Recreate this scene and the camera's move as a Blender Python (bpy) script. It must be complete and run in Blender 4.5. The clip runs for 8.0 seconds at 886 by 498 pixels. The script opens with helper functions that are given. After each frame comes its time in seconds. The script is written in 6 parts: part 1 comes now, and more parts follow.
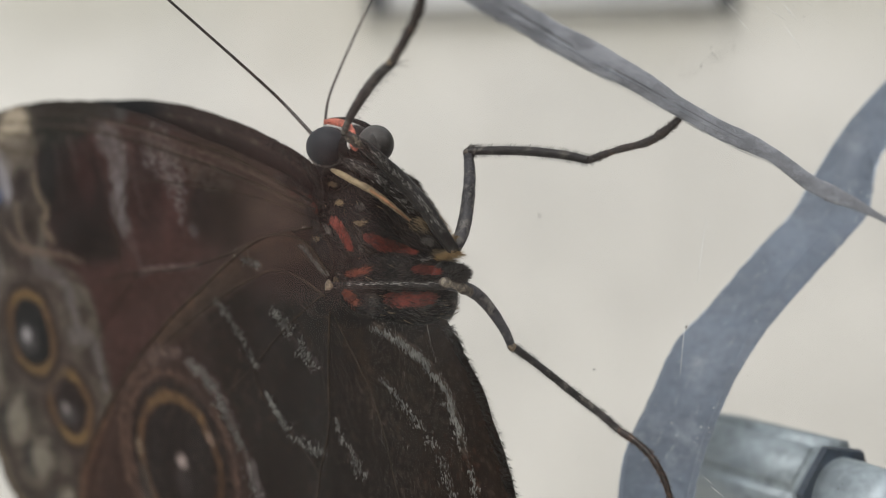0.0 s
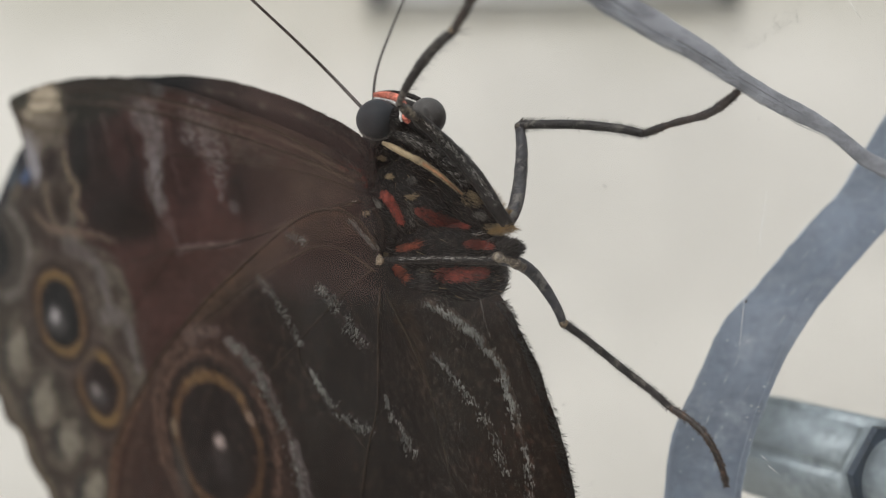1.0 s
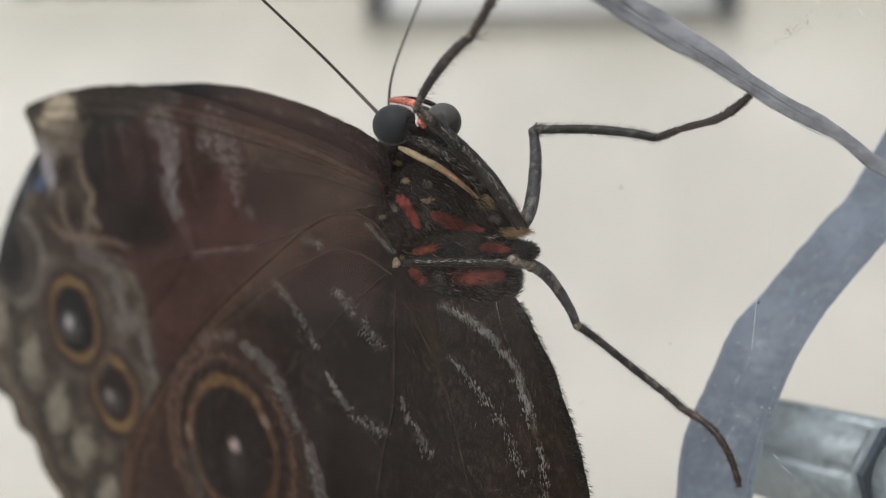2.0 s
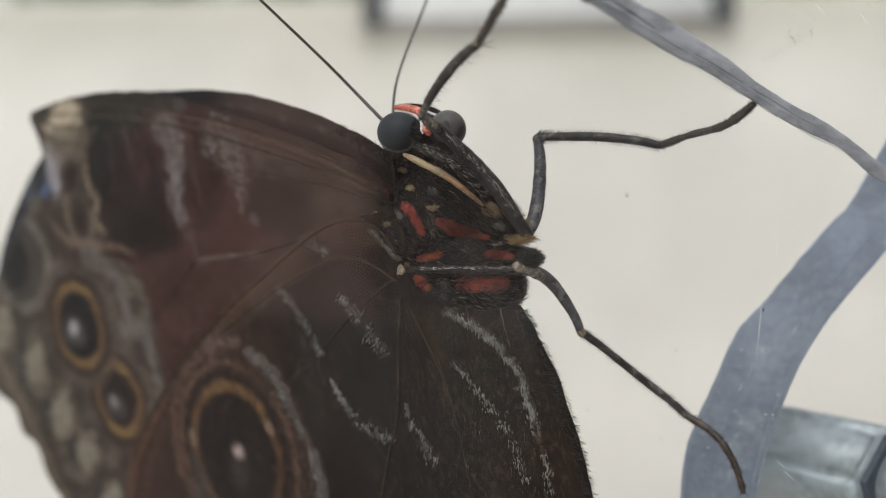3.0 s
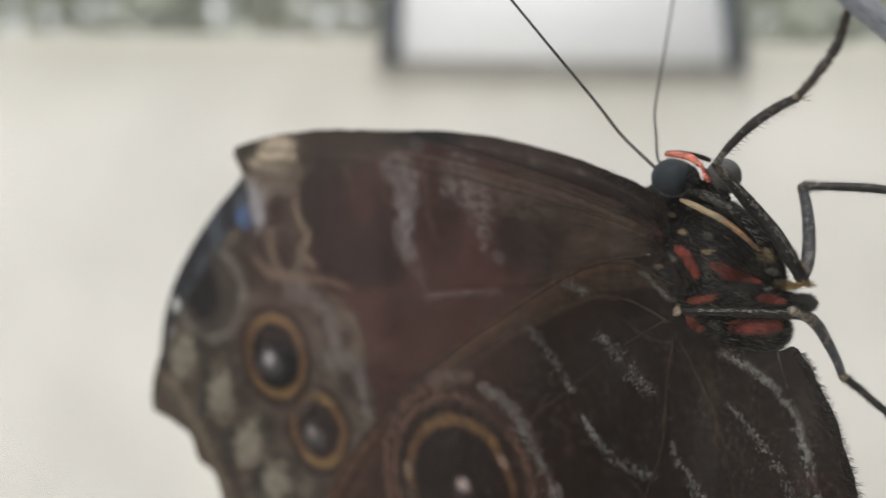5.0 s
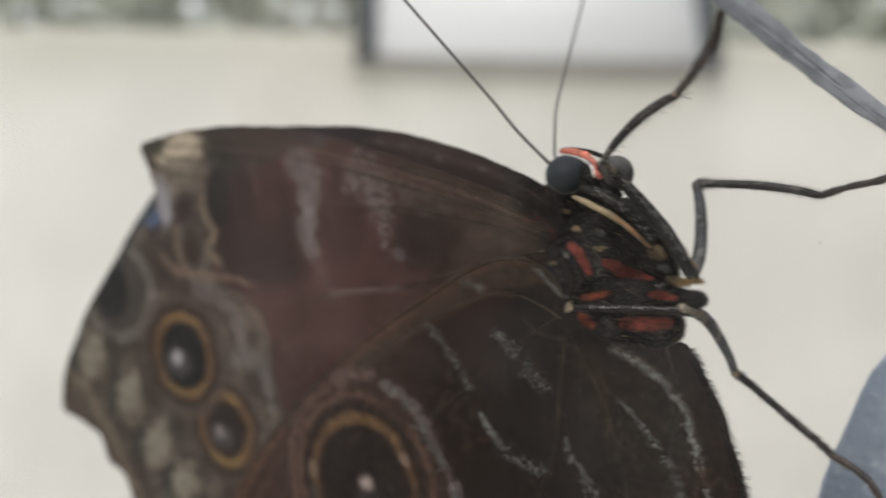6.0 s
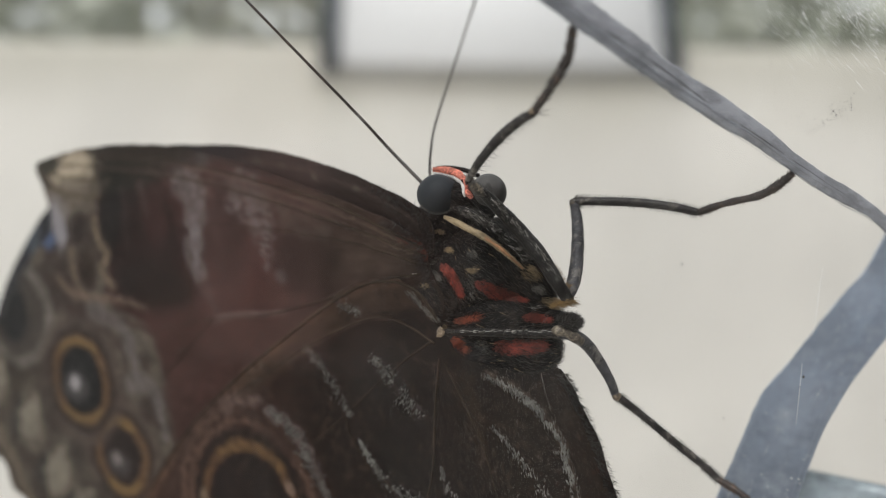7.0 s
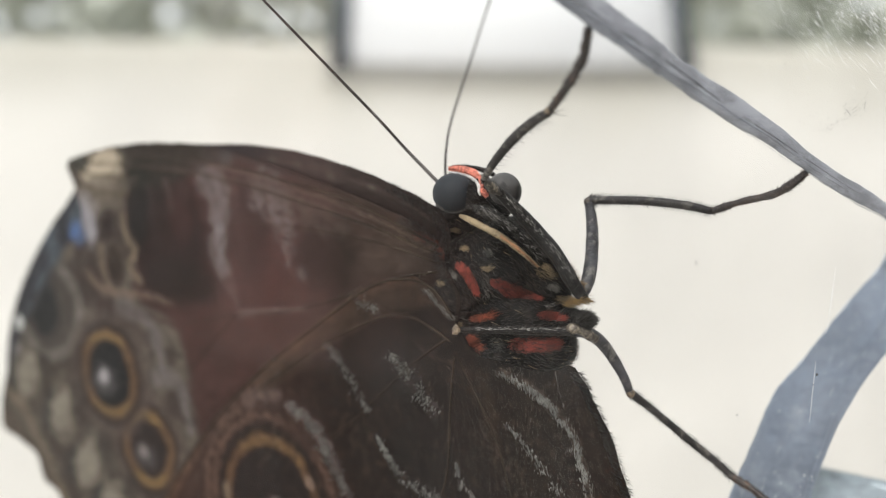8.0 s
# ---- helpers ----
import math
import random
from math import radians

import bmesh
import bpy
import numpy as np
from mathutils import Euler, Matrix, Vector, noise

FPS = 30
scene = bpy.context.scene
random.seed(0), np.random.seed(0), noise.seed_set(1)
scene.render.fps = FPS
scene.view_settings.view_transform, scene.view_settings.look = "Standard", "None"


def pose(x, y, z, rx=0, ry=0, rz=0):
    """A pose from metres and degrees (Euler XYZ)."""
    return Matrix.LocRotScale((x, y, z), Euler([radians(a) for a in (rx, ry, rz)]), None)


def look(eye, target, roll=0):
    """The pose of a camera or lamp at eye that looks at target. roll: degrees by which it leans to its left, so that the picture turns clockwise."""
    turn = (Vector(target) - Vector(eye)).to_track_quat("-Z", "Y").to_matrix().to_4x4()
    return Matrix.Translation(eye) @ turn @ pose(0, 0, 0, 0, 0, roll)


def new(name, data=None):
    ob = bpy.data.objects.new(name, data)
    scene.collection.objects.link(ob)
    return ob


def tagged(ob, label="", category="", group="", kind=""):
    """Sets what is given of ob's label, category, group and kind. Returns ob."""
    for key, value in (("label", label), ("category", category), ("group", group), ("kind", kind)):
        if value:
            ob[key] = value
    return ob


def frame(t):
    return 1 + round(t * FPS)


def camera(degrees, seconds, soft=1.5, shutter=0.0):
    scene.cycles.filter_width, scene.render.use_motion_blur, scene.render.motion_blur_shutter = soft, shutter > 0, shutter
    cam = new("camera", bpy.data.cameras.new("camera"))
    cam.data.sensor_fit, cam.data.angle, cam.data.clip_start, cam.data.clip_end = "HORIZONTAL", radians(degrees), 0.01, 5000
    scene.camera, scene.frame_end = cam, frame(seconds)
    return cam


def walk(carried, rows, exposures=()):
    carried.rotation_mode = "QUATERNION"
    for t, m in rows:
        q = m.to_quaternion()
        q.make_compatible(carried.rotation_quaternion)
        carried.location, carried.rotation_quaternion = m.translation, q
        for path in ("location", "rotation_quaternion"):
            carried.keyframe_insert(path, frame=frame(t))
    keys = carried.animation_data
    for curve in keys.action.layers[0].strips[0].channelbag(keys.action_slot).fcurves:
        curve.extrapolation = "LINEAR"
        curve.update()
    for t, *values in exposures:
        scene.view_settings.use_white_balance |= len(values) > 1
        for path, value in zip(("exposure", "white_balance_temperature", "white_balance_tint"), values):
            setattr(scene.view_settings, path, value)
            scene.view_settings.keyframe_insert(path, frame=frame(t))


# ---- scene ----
MM = 0.001
# The butterfly's own space: x to its side, y away from the viewer, z towards its head; tipped so that the glass stands upright.
BASE = pose(0, 0, 1.3, -8.92)


def place(x, y, z):
    """A point of the butterfly's space, in millimetres, in the world."""
    return BASE @ Vector((x * MM, y * MM, z * MM))


# ---- camera ----
cam = camera(45.0, 8.0, soft=1.15, shutter=0.3)
cam.data.dof.use_dof = True
cam.data.dof.focus_distance = 0.0815
cam.data.dof.aperture_fstop = 20
# seconds, eye in millimetres, turn to the right, turn up, lean, in degrees
PATH = [
    (0, 0.56, -80.71, 1.20, -1.01, -1.05, -0.67),
    (0.5, 0.33, -80.64, 0.81, -1.06, -0.91, -0.85),
    (0.7, -1.15, -80.27, -0.03, -0.96, -0.73, -0.70),
    (1, -3.62, -79.69, -0.31, -0.91, -1.34, -0.51),
    (1.5, -5.10, -79.95, -1.37, -0.96, -0.96, -0.74),
    (1.7, -4.95, -80.90, -1.07, -0.82, -0.78, -0.62),
    (2.8, -5.01, -80.84, -1.14, -0.79, -0.40, -0.58),
    (3, -5.62, -80.98, -1.01, -0.59, -0.29, -0.57),
    (3.5, -5.67, -82.03, -1.41, -0.83, 0.10, -0.64),
    (4, -9.02, -83.38, -2.03, -1.06, 0.77, -0.17),
    (4.2, -10.95, -83.08, -1.92, -1.25, 0.57, 0.14),
    (4.5, -14.24, -83.64, -2.10, -0.96, 1.42, 0.11),
    (4.7, -20.85, -83.66, -1.17, -0.63, 1.71, 0.71),
    (4.95, -26.62, -83.85, -0.98, -0.43, 1.75, 0.92),
    (5.25, -30.71, -84.34, -0.91, -0.04, 1.74, 1.20),
    (5.55, -30.69, -84.78, -0.92, 0.30, 1.70, 1.39),
    (5.8, -26.75, -84.82, -0.93, 0.38, 1.68, 1.37),
    (5.9, -23.79, -84.52, -0.91, 0.27, 1.69, 1.18),
    (6, -20.93, -83.87, -0.96, 0.72, 1.64, 1.09),
    (6.2, -15.41, -83.49, -1.06, 1.21, 1.89, 0.34),
    (6.5, -12.63, -80.57, -0.04, 1.76, 1.89, 0.28),
    (7, -12.74, -81.02, 0.44, 2.21, 2.06, 0.19),
    (7.5, -12.10, -81.61, 0.64, 1.54, 1.60, 0.12),
    (8, -13.17, -81.77, 0.38, 1.65, 1.99, 0.25),
]


def eye_pose(x, y, z, turn, up, lean):
    a, b = radians(turn), radians(up)
    ahead = Vector((math.sin(a) * math.cos(b), math.cos(a) * math.cos(b), math.sin(b)))
    eye = Vector((x, y, z)) * MM
    return BASE @ look(eye, eye + ahead, lean)


walk(cam, [(r[0], eye_pose(*r[1:])) for r in PATH],
     exposures=[(0, 0.23), (3, 0.34), (6.5, 0.3), (7.0, 0.24), (7.5, 0.6), (8, 0.7)])

# ---- light ----
world = bpy.data.worlds.new("sky")
scene.world = world
world.use_nodes = True
wn = world.node_tree.nodes
wl = world.node_tree.links
sky = wn.new("ShaderNodeTexSky")
sky.sky_type = "NISHITA"
sky.sun_disc = False
sky.sun_elevation = radians(52)
sky.sun_rotation = radians(200)
sky.dust_density = 4.0
cloud = wn.new("ShaderNodeMix")
cloud.data_type = "RGBA"
cloud.inputs["Factor"].default_value = 0.82
cloud.inputs["B"].default_value = (9.0, 9.2, 9.3, 1)
wl.new(sky.outputs[0], cloud.inputs["A"])
wl.new(cloud.outputs["Result"], wn["Background"].inputs["Color"])
wn["Background"].inputs["Strength"].default_value = 0.1

sun_data = bpy.data.lights.new("sun", "SUN")
sun_data.energy = 1.0
sun_data.angle = radians(25)
sun_data.color = (1.0, 0.98, 0.955)
sun = new("sun", sun_data)
sun.matrix_world = look((-0.8, -2.0, 4.5), (0, 0.4, 1.0))


# ---- materials ----
def material(name, base, rough=0.5, metal=0.0, vary=0.3, scale=400.0, fine=4000.0, bump=0.15, sheen=0.0, spec=0.5, stretch=(1, 1, 1), second=None):
    """Colour that varies at two scales, with a fine relief; scales are per metre."""
    m = bpy.data.materials.new(name)
    m.use_nodes = True
    n, l = m.node_tree.nodes, m.node_tree.links
    b = n["Principled BSDF"]
    b.inputs["Roughness"].default_value = rough
    b.inputs["Metallic"].default_value = metal
    b.inputs["Sheen Weight"].default_value = sheen
    b.inputs["Specular IOR Level"].default_value = spec
    co = n.new("ShaderNodeTexCoord")
    mp = n.new("ShaderNodeMapping")
    mp.inputs["Scale"].default_value = stretch
    l.new(co.outputs["Object"], mp.inputs[0])
    coarse, grain = n.new("ShaderNodeTexNoise"), n.new("ShaderNodeTexNoise")
    for tex, s, d in ((coarse, scale, 4), (grain, fine, 3)):
        tex.inputs["Scale"].default_value = s
        tex.inputs["Detail"].default_value = d
        l.new(mp.outputs[0], tex.inputs["Vector"])
    ramp = n.new("ShaderNodeValToRGB")
    dark = [c * (1 - vary) for c in base]
    light = second or [min(1, c * (1 + vary)) for c in base]
    ramp.color_ramp.elements[0].position, ramp.color_ramp.elements[1].position = 0.35, 0.65
    ramp.color_ramp.elements[0].color = (*dark, 1)
    ramp.color_ramp.elements[1].color = (*light, 1)
    mid = n.new("ShaderNodeMath")
    mid.operation = "ADD"
    half = n.new("ShaderNodeMath")
    half.operation = "MULTIPLY_ADD"
    half.inputs[1].default_value, half.inputs[2].default_value = 0.45, -0.225
    l.new(grain.outputs["Fac"], half.inputs[0])
    l.new(coarse.outputs["Fac"], mid.inputs[0])
    l.new(half.outputs[0], mid.inputs[1])
    l.new(mid.outputs[0], ramp.inputs[0])
    l.new(ramp.outputs[0], b.inputs["Base Color"])
    if bump:
        bp = n.new("ShaderNodeBump")
        bp.inputs["Strength"].default_value = bump
        bp.inputs["Distance"].default_value = 0.3 / fine
        l.new(grain.outputs["Fac"], bp.inputs["Height"])
        l.new(bp.outputs[0], b.inputs["Normal"])
    return m


def fleck_material(name, base, fleck, amount=0.6, rough=0.38, scale=1400.0, stretch=(1, 1, 1), vary=0.5, coarse=700, fine=6000, soft=0.08):
    """Dark cuticle with small pale scale flecks."""
    m = material(name, base, rough, vary=vary, scale=coarse, fine=fine, bump=0.4)
    n, l = m.node_tree.nodes, m.node_tree.links
    b = n["Principled BSDF"]
    under = b.inputs["Base Color"].links[0].from_socket
    co, mp, tex = n.new("ShaderNodeTexCoord"), n.new("ShaderNodeMapping"), n.new("ShaderNodeTexNoise")
    mp.inputs["Scale"].default_value = stretch
    tex.inputs["Scale"].default_value = scale
    tex.inputs["Detail"].default_value = 6
    tex.inputs["Roughness"].default_value = 0.7
    l.new(co.outputs["Object"], mp.inputs[0])
    l.new(mp.outputs[0], tex.inputs["Vector"])
    rng = n.new("ShaderNodeMapRange")
    rng.inputs["From Min"].default_value, rng.inputs["From Max"].default_value = amount, amount + soft
    l.new(tex.outputs["Fac"], rng.inputs[0])
    mix = n.new("ShaderNodeMix")
    mix.data_type = "RGBA"
    l.new(rng.outputs[0], mix.inputs["Factor"])
    l.new(under, mix.inputs["A"])
    mix.inputs["B"].default_value = (*fleck, 1)
    l.new(mix.outputs["Result"], b.inputs["Base Color"])
    return m


def wing_material(name, sheen=0.0):
    """Pigment from the wing's own colour layer, broken up by rows of scales."""
    m = bpy.data.materials.new(name)
    m.use_nodes = True
    n, l = m.node_tree.nodes, m.node_tree.links
    b = n["Principled BSDF"]
    b.inputs["Roughness"].default_value = 0.62
    b.inputs["Specular IOR Level"].default_value = 0.09
    b.inputs["Sheen Weight"].default_value = sheen
    pig = n.new("ShaderNodeVertexColor")
    pig.layer_name = "pigment"
    co = n.new("ShaderNodeTexCoord")
    mp = n.new("ShaderNodeMapping")
    mp.inputs["Rotation"].default_value = (0, 0, 0.3)
    mp.inputs["Scale"].default_value = (1, 1, 2.2)
    l.new(co.outputs["Object"], mp.inputs[0])
    scales = n.new("ShaderNodeTexNoise")
    scales.inputs["Scale"].default_value = 5200
    scales.inputs["Detail"].default_value = 2
    soft = n.new("ShaderNodeTexNoise")
    soft.inputs["Scale"].default_value = 900
    soft.inputs["Detail"].default_value = 5
    l.new(mp.outputs[0], scales.inputs["Vector"])
    l.new(mp.outputs[0], soft.inputs["Vector"])
    val = n.new("ShaderNodeMath")
    val.operation = "MULTIPLY_ADD"
    val.inputs[1].default_value, val.inputs[2].default_value = 0.9, 0.55
    l.new(soft.outputs["Fac"], val.inputs[0])
    sep = n.new("ShaderNodeSeparateColor")
    l.new(scales.outputs["Color"], sep.inputs[0])
    val2 = n.new("ShaderNodeMath")
    val2.operation = "MULTIPLY_ADD"
    val2.inputs[1].default_value, val2.inputs[2].default_value = 1.1, 0.45
    l.new(sep.outputs[0], val2.inputs[0])
    both = n.new("ShaderNodeMath")
    both.operation = "MULTIPLY"
    l.new(val.outputs[0], both.inputs[0])
    l.new(val2.outputs[0], both.inputs[1])
    hsv = n.new("ShaderNodeHueSaturation")
    l.new(pig.outputs[0], hsv.inputs["Color"])
    l.new(both.outputs[0], hsv.inputs["Value"])
    l.new(hsv.outputs[0], b.inputs["Base Color"])
    bp = n.new("ShaderNodeBump")
    bp.inputs["Strength"].default_value = 0.25
    bp.inputs["Distance"].default_value = 0.00006
    l.new(both.outputs[0], bp.inputs["Height"])
    l.new(bp.outputs[0], b.inputs["Normal"])
    return m


M_WING = wing_material("wing_scales")
M_VEIN = material("wing_vein", (0.04, 0.029, 0.02), 0.7, vary=0.4, scale=500, fine=5000, spec=0.08)
M_FUR = fleck_material("dark_fur", (0.009, 0.0082, 0.0078), (0.068, 0.056, 0.048), 0.565, 0.55, 560, vary=0.5, coarse=300, soft=0.16)
M_FUR.node_tree.nodes["Principled BSDF"].inputs["Specular IOR Level"].default_value = 0.1
M_HAIR = material("dark_hair", (0.0085, 0.0078, 0.0074), 0.4, vary=0.7, scale=500, fine=3000, second=(0.04, 0.035, 0.031), bump=0, spec=0.3)
M_GREYHAIR = material("grey_hair", (0.13, 0.12, 0.105), 0.45, vary=0.6, scale=500, fine=3000, bump=0)
M_SCALE = material("grey_scale", (0.185, 0.18, 0.166), 0.5, vary=0.5, scale=900, fine=4000, bump=0)
M_CLUMP = material("glossy_hair", (0.012, 0.011, 0.011), 0.25, vary=0.6, scale=500, fine=3000, second=(0.03, 0.03, 0.032), bump=0)
M_BROWNHAIR = material("brown_hair", (0.058, 0.038, 0.022), 0.5, vary=0.5, scale=500, fine=3000, bump=0)
M_TAN = material("tan_scales", (0.34, 0.25, 0.145), 0.6, vary=0.35, scale=700, fine=7000)
M_GOLD = material("golden_hair", (0.24, 0.15, 0.055), 0.5, vary=0.5, scale=700, fine=5000, bump=0)
M_RUST = material("rust_scales", (0.34, 0.17, 0.085), 0.6, vary=0.45, scale=700, fine=6000)
M_CREAM = material("cream_scales", (0.31, 0.235, 0.14), 0.6, vary=0.4, scale=500, fine=6000)
M_PALE = material("white_scales", (0.55, 0.52, 0.49), 0.6, vary=0.3, scale=900, fine=7000)
M_RUSTSPINE = material("rust_spine", (0.06, 0.034, 0.021), 0.45, vary=0.6, scale=500, fine=3000, bump=0)
M_SPINE = material("leg_spine", (0.03, 0.022, 0.018), 0.4, vary=0.6, scale=500, fine=3000, bump=0)
M_RED = material("red_fur", (0.27, 0.048, 0.03), 0.6, vary=0.5, scale=900, fine=5000, bump=0)
M_CREST = material("crest_scales", (0.6, 0.18, 0.12), 0.6, vary=0.5, scale=1500, fine=6000)
M_ORANGE = material("orange_fur", (0.36, 0.085, 0.04), 0.6, vary=0.4, scale=1200, fine=7000)
M_EYE = material("compound_eye", (0.0145, 0.0195, 0.0245), 0.55, vary=0.15, scale=300, fine=16000, bump=0.3, spec=0.3)
M_EYE2 = material("banded_eye", (0.04, 0.037, 0.035), 0.45, vary=0.6, scale=450, fine=16000, bump=0.3, spec=0.4)
M_GREYSKIN = fleck_material("grey_cuticle", (0.055, 0.051, 0.047), (0.16, 0.15, 0.135), 0.55, 0.35, 1500)
M_LEG = fleck_material("leg_cuticle", (0.052, 0.051, 0.056), (0.165, 0.155, 0.145), 0.515, scale=950, soft=0.1)
M_TIBIA = fleck_material("tibia_cuticle", (0.03, 0.027, 0.0265), (0.15, 0.135, 0.12), 0.53, scale=1000, soft=0.1)
M_FEMUR = fleck_material("femur_cuticle", (0.015, 0.014, 0.0135), (0.17, 0.16, 0.15), 0.575, scale=2100, soft=0.12)
M_COXA = fleck_material("coxa_cuticle", (0.014, 0.0125, 0.0118), (0.11, 0.1, 0.09), 0.61, scale=2300, soft=0.08)
for m_leg in (M_LEG, M_TIBIA, M_FEMUR, M_COXA):
    m_leg.node_tree.nodes["Principled BSDF"].inputs["Specular IOR Level"].default_value = 0.2
M_LEGPALE = material("leg_joint", (0.16, 0.12, 0.08), 0.5, vary=0.75, scale=1500, fine=7000)
M_TROCHANTER = fleck_material("scaled_joint", (0.06, 0.048, 0.037), (0.31, 0.26, 0.195), 0.5, 0.5, 1300, soft=0.1)
M_TARSUS = fleck_material("tarsus_cuticle", (0.028, 0.019, 0.016), (0.12, 0.07, 0.045), 0.56)
M_STRAP = fleck_material("blue_grey_strap", (0.28, 0.325, 0.395), (0.42, 0.46, 0.52), 0.53, 0.45, 260, vary=0.16, coarse=160, fine=1800, soft=0.2)
M_STRING = material("grey_twine", (0.285, 0.293, 0.322), 0.5, vary=0.28, scale=380, fine=3500, bump=0.6, stretch=(1, 1, 2.5))
# dark colour standing for the shade inside the twine's fold
M_CREASE_SHADE = material("crease_shade", (0.068, 0.071, 0.082), 0.6, vary=0.4, scale=400, fine=3000)
M_STRAPEDGE = material("strap_edge", (0.36, 0.4, 0.46), 0.45, vary=0.35, scale=300, fine=2500)
M_STEEL = material("galvanised_steel", (0.315, 0.36, 0.385), 0.5, metal=0.4, vary=0.28, scale=110, fine=900, bump=0.0)
# steel with the shade of the nut's face put into its colour
M_STEELDARK = material("shaded_steel", (0.035, 0.048, 0.068), 0.5, metal=0.2, vary=0.4, scale=500, fine=2500, bump=0.2)
M_WALL = material("cream_render", (0.768, 0.745, 0.702), 0.85, vary=0.08, scale=3.5, fine=90, bump=0.25)


def darken_top(m, top, depth, top_colour, amount):
    """A darker, greener tone that fades unevenly down from the top of a wall."""
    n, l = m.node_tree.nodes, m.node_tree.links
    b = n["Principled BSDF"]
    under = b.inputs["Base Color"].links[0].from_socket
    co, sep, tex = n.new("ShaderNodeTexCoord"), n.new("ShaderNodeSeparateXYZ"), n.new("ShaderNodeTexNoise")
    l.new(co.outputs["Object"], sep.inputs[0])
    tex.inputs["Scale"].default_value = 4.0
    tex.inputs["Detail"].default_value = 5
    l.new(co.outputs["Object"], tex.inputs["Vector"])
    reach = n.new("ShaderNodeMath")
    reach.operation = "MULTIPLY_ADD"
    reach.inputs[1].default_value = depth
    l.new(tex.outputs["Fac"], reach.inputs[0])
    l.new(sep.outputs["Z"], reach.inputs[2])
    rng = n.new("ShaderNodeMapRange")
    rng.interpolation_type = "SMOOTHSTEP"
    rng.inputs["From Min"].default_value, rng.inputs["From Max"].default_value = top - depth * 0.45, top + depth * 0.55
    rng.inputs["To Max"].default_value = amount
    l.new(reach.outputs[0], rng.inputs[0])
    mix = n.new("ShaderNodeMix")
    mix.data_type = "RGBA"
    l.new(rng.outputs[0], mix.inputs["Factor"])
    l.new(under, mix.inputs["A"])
    mix.inputs["B"].default_value = (*top_colour, 1)
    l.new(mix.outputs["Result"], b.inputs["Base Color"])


darken_top(M_WALL, 1.43, 0.2, (0.46, 0.44, 0.35), 0.5)
M_GROUND = material("pale_concrete", (0.55, 0.53, 0.48), 0.85, vary=0.12, scale=2, fine=60, bump=0.3)
M_BOARD = material("white_board", (0.88, 0.885, 0.89), 0.85, vary=0.02, scale=6, fine=200, bump=0.03)
M_POST = material("dark_post", (0.05, 0.062, 0.075), 0.5, vary=0.3, scale=20, fine=300)
M_LEDGE = material("grey_ledge", (0.62, 0.62, 0.6), 0.6, vary=0.15, scale=20, fine=300)
M_LEAF = material("grey_green_leaf", (0.6, 0.62, 0.54), 0.6, vary=0.15, scale=6, fine=60, bump=0)
# planks of the added fence, toned for the veil they reflect in the glass
M_PLANK = material("veil_plank_dark", (0.075, 0.06, 0.048), 0.7, vary=0.5, scale=9, fine=160, bump=0.3, stretch=(1, 1, 0.12))
M_MIDPLANK = material("veil_plank_mid", (0.2, 0.135, 0.115), 0.7, vary=0.4, scale=9, fine=160, bump=0.3, stretch=(1, 1, 0.12))
M_REDPLANK = material("veil_plank_red", (0.6, 0.37, 0.33), 0.7, vary=0.35, scale=9, fine=160, bump=0.3, stretch=(1, 1, 0.12))
M_SPECK = material("dust_speck", (0.06, 0.055, 0.05), 0.7, vary=0.5, scale=2000, fine=9000)
M_SCRATCH = material("pale_scratch", (0.9, 0.9, 0.9), 0.6, vary=0.2, scale=2000, fine=9000)


def glass_material():
    """Clear acrylic: lets the light through, mirrors a little, and carries a thin uneven film of dust."""
    m = bpy.data.materials.new("clear_acrylic")
    m.use_nodes = True
    n, l = m.node_tree.nodes, m.node_tree.links
    n.remove(n["Principled BSDF"])
    clear, gloss, dust = n.new("ShaderNodeBsdfTransparent"), n.new("ShaderNodeBsdfGlossy"), n.new("ShaderNodeBsdfDiffuse")
    clear.inputs[0].default_value = (0.985, 0.987, 0.985, 1)
    gloss.inputs["Roughness"].default_value = 0.015
    dust.inputs[0].default_value = (0.7, 0.69, 0.67, 1)
    a, b = n.new("ShaderNodeMixShader"), n.new("ShaderNodeMixShader")
    a.inputs[0].default_value = 0.035
    l.new(clear.outputs[0], a.inputs[1])
    l.new(gloss.outputs[0], a.inputs[2])
    co = n.new("ShaderNodeTexCoord")
    film = n.new("ShaderNodeTexNoise")
    film.inputs["Scale"].default_value = 70
    film.inputs["Detail"].default_value = 6
    l.new(co.outputs["Object"], film.inputs["Vector"])
    r = n.new("ShaderNodeMapRange")
    r.inputs["From Min"].default_value, r.inputs["From Max"].default_value = 0.4, 0.75
    r.inputs["To Min"].default_value, r.inputs["To Max"].default_value = 0.0008, 0.017
    l.new(film.outputs["Fac"], r.inputs[0])
    l.new(r.outputs[0], b.inputs[0])
    l.new(a.outputs[0], b.inputs[1])
    l.new(dust.outputs[0], b.inputs[2])
    l.new(b.outputs[0], n["Material Output"].inputs["Surface"])
    return m


M_GLASS = glass_material()


# ---- mesh tools ----
def mesh_object(name, bm, mat, smooth=True):
    me = bpy.data.meshes.new(name)
    bm.to_mesh(me)
    bm.free()
    me.materials.append(mat)
    if smooth:
        me.polygons.foreach_set("use_smooth", [True] * len(me.polygons))
    return new(name, me)


def part(name, bm, mat, parent, label="", smooth=True):
    ob = mesh_object(name, bm, mat, smooth)
    ob.parent = parent
    if label:
        tagged(ob, label)
    return ob


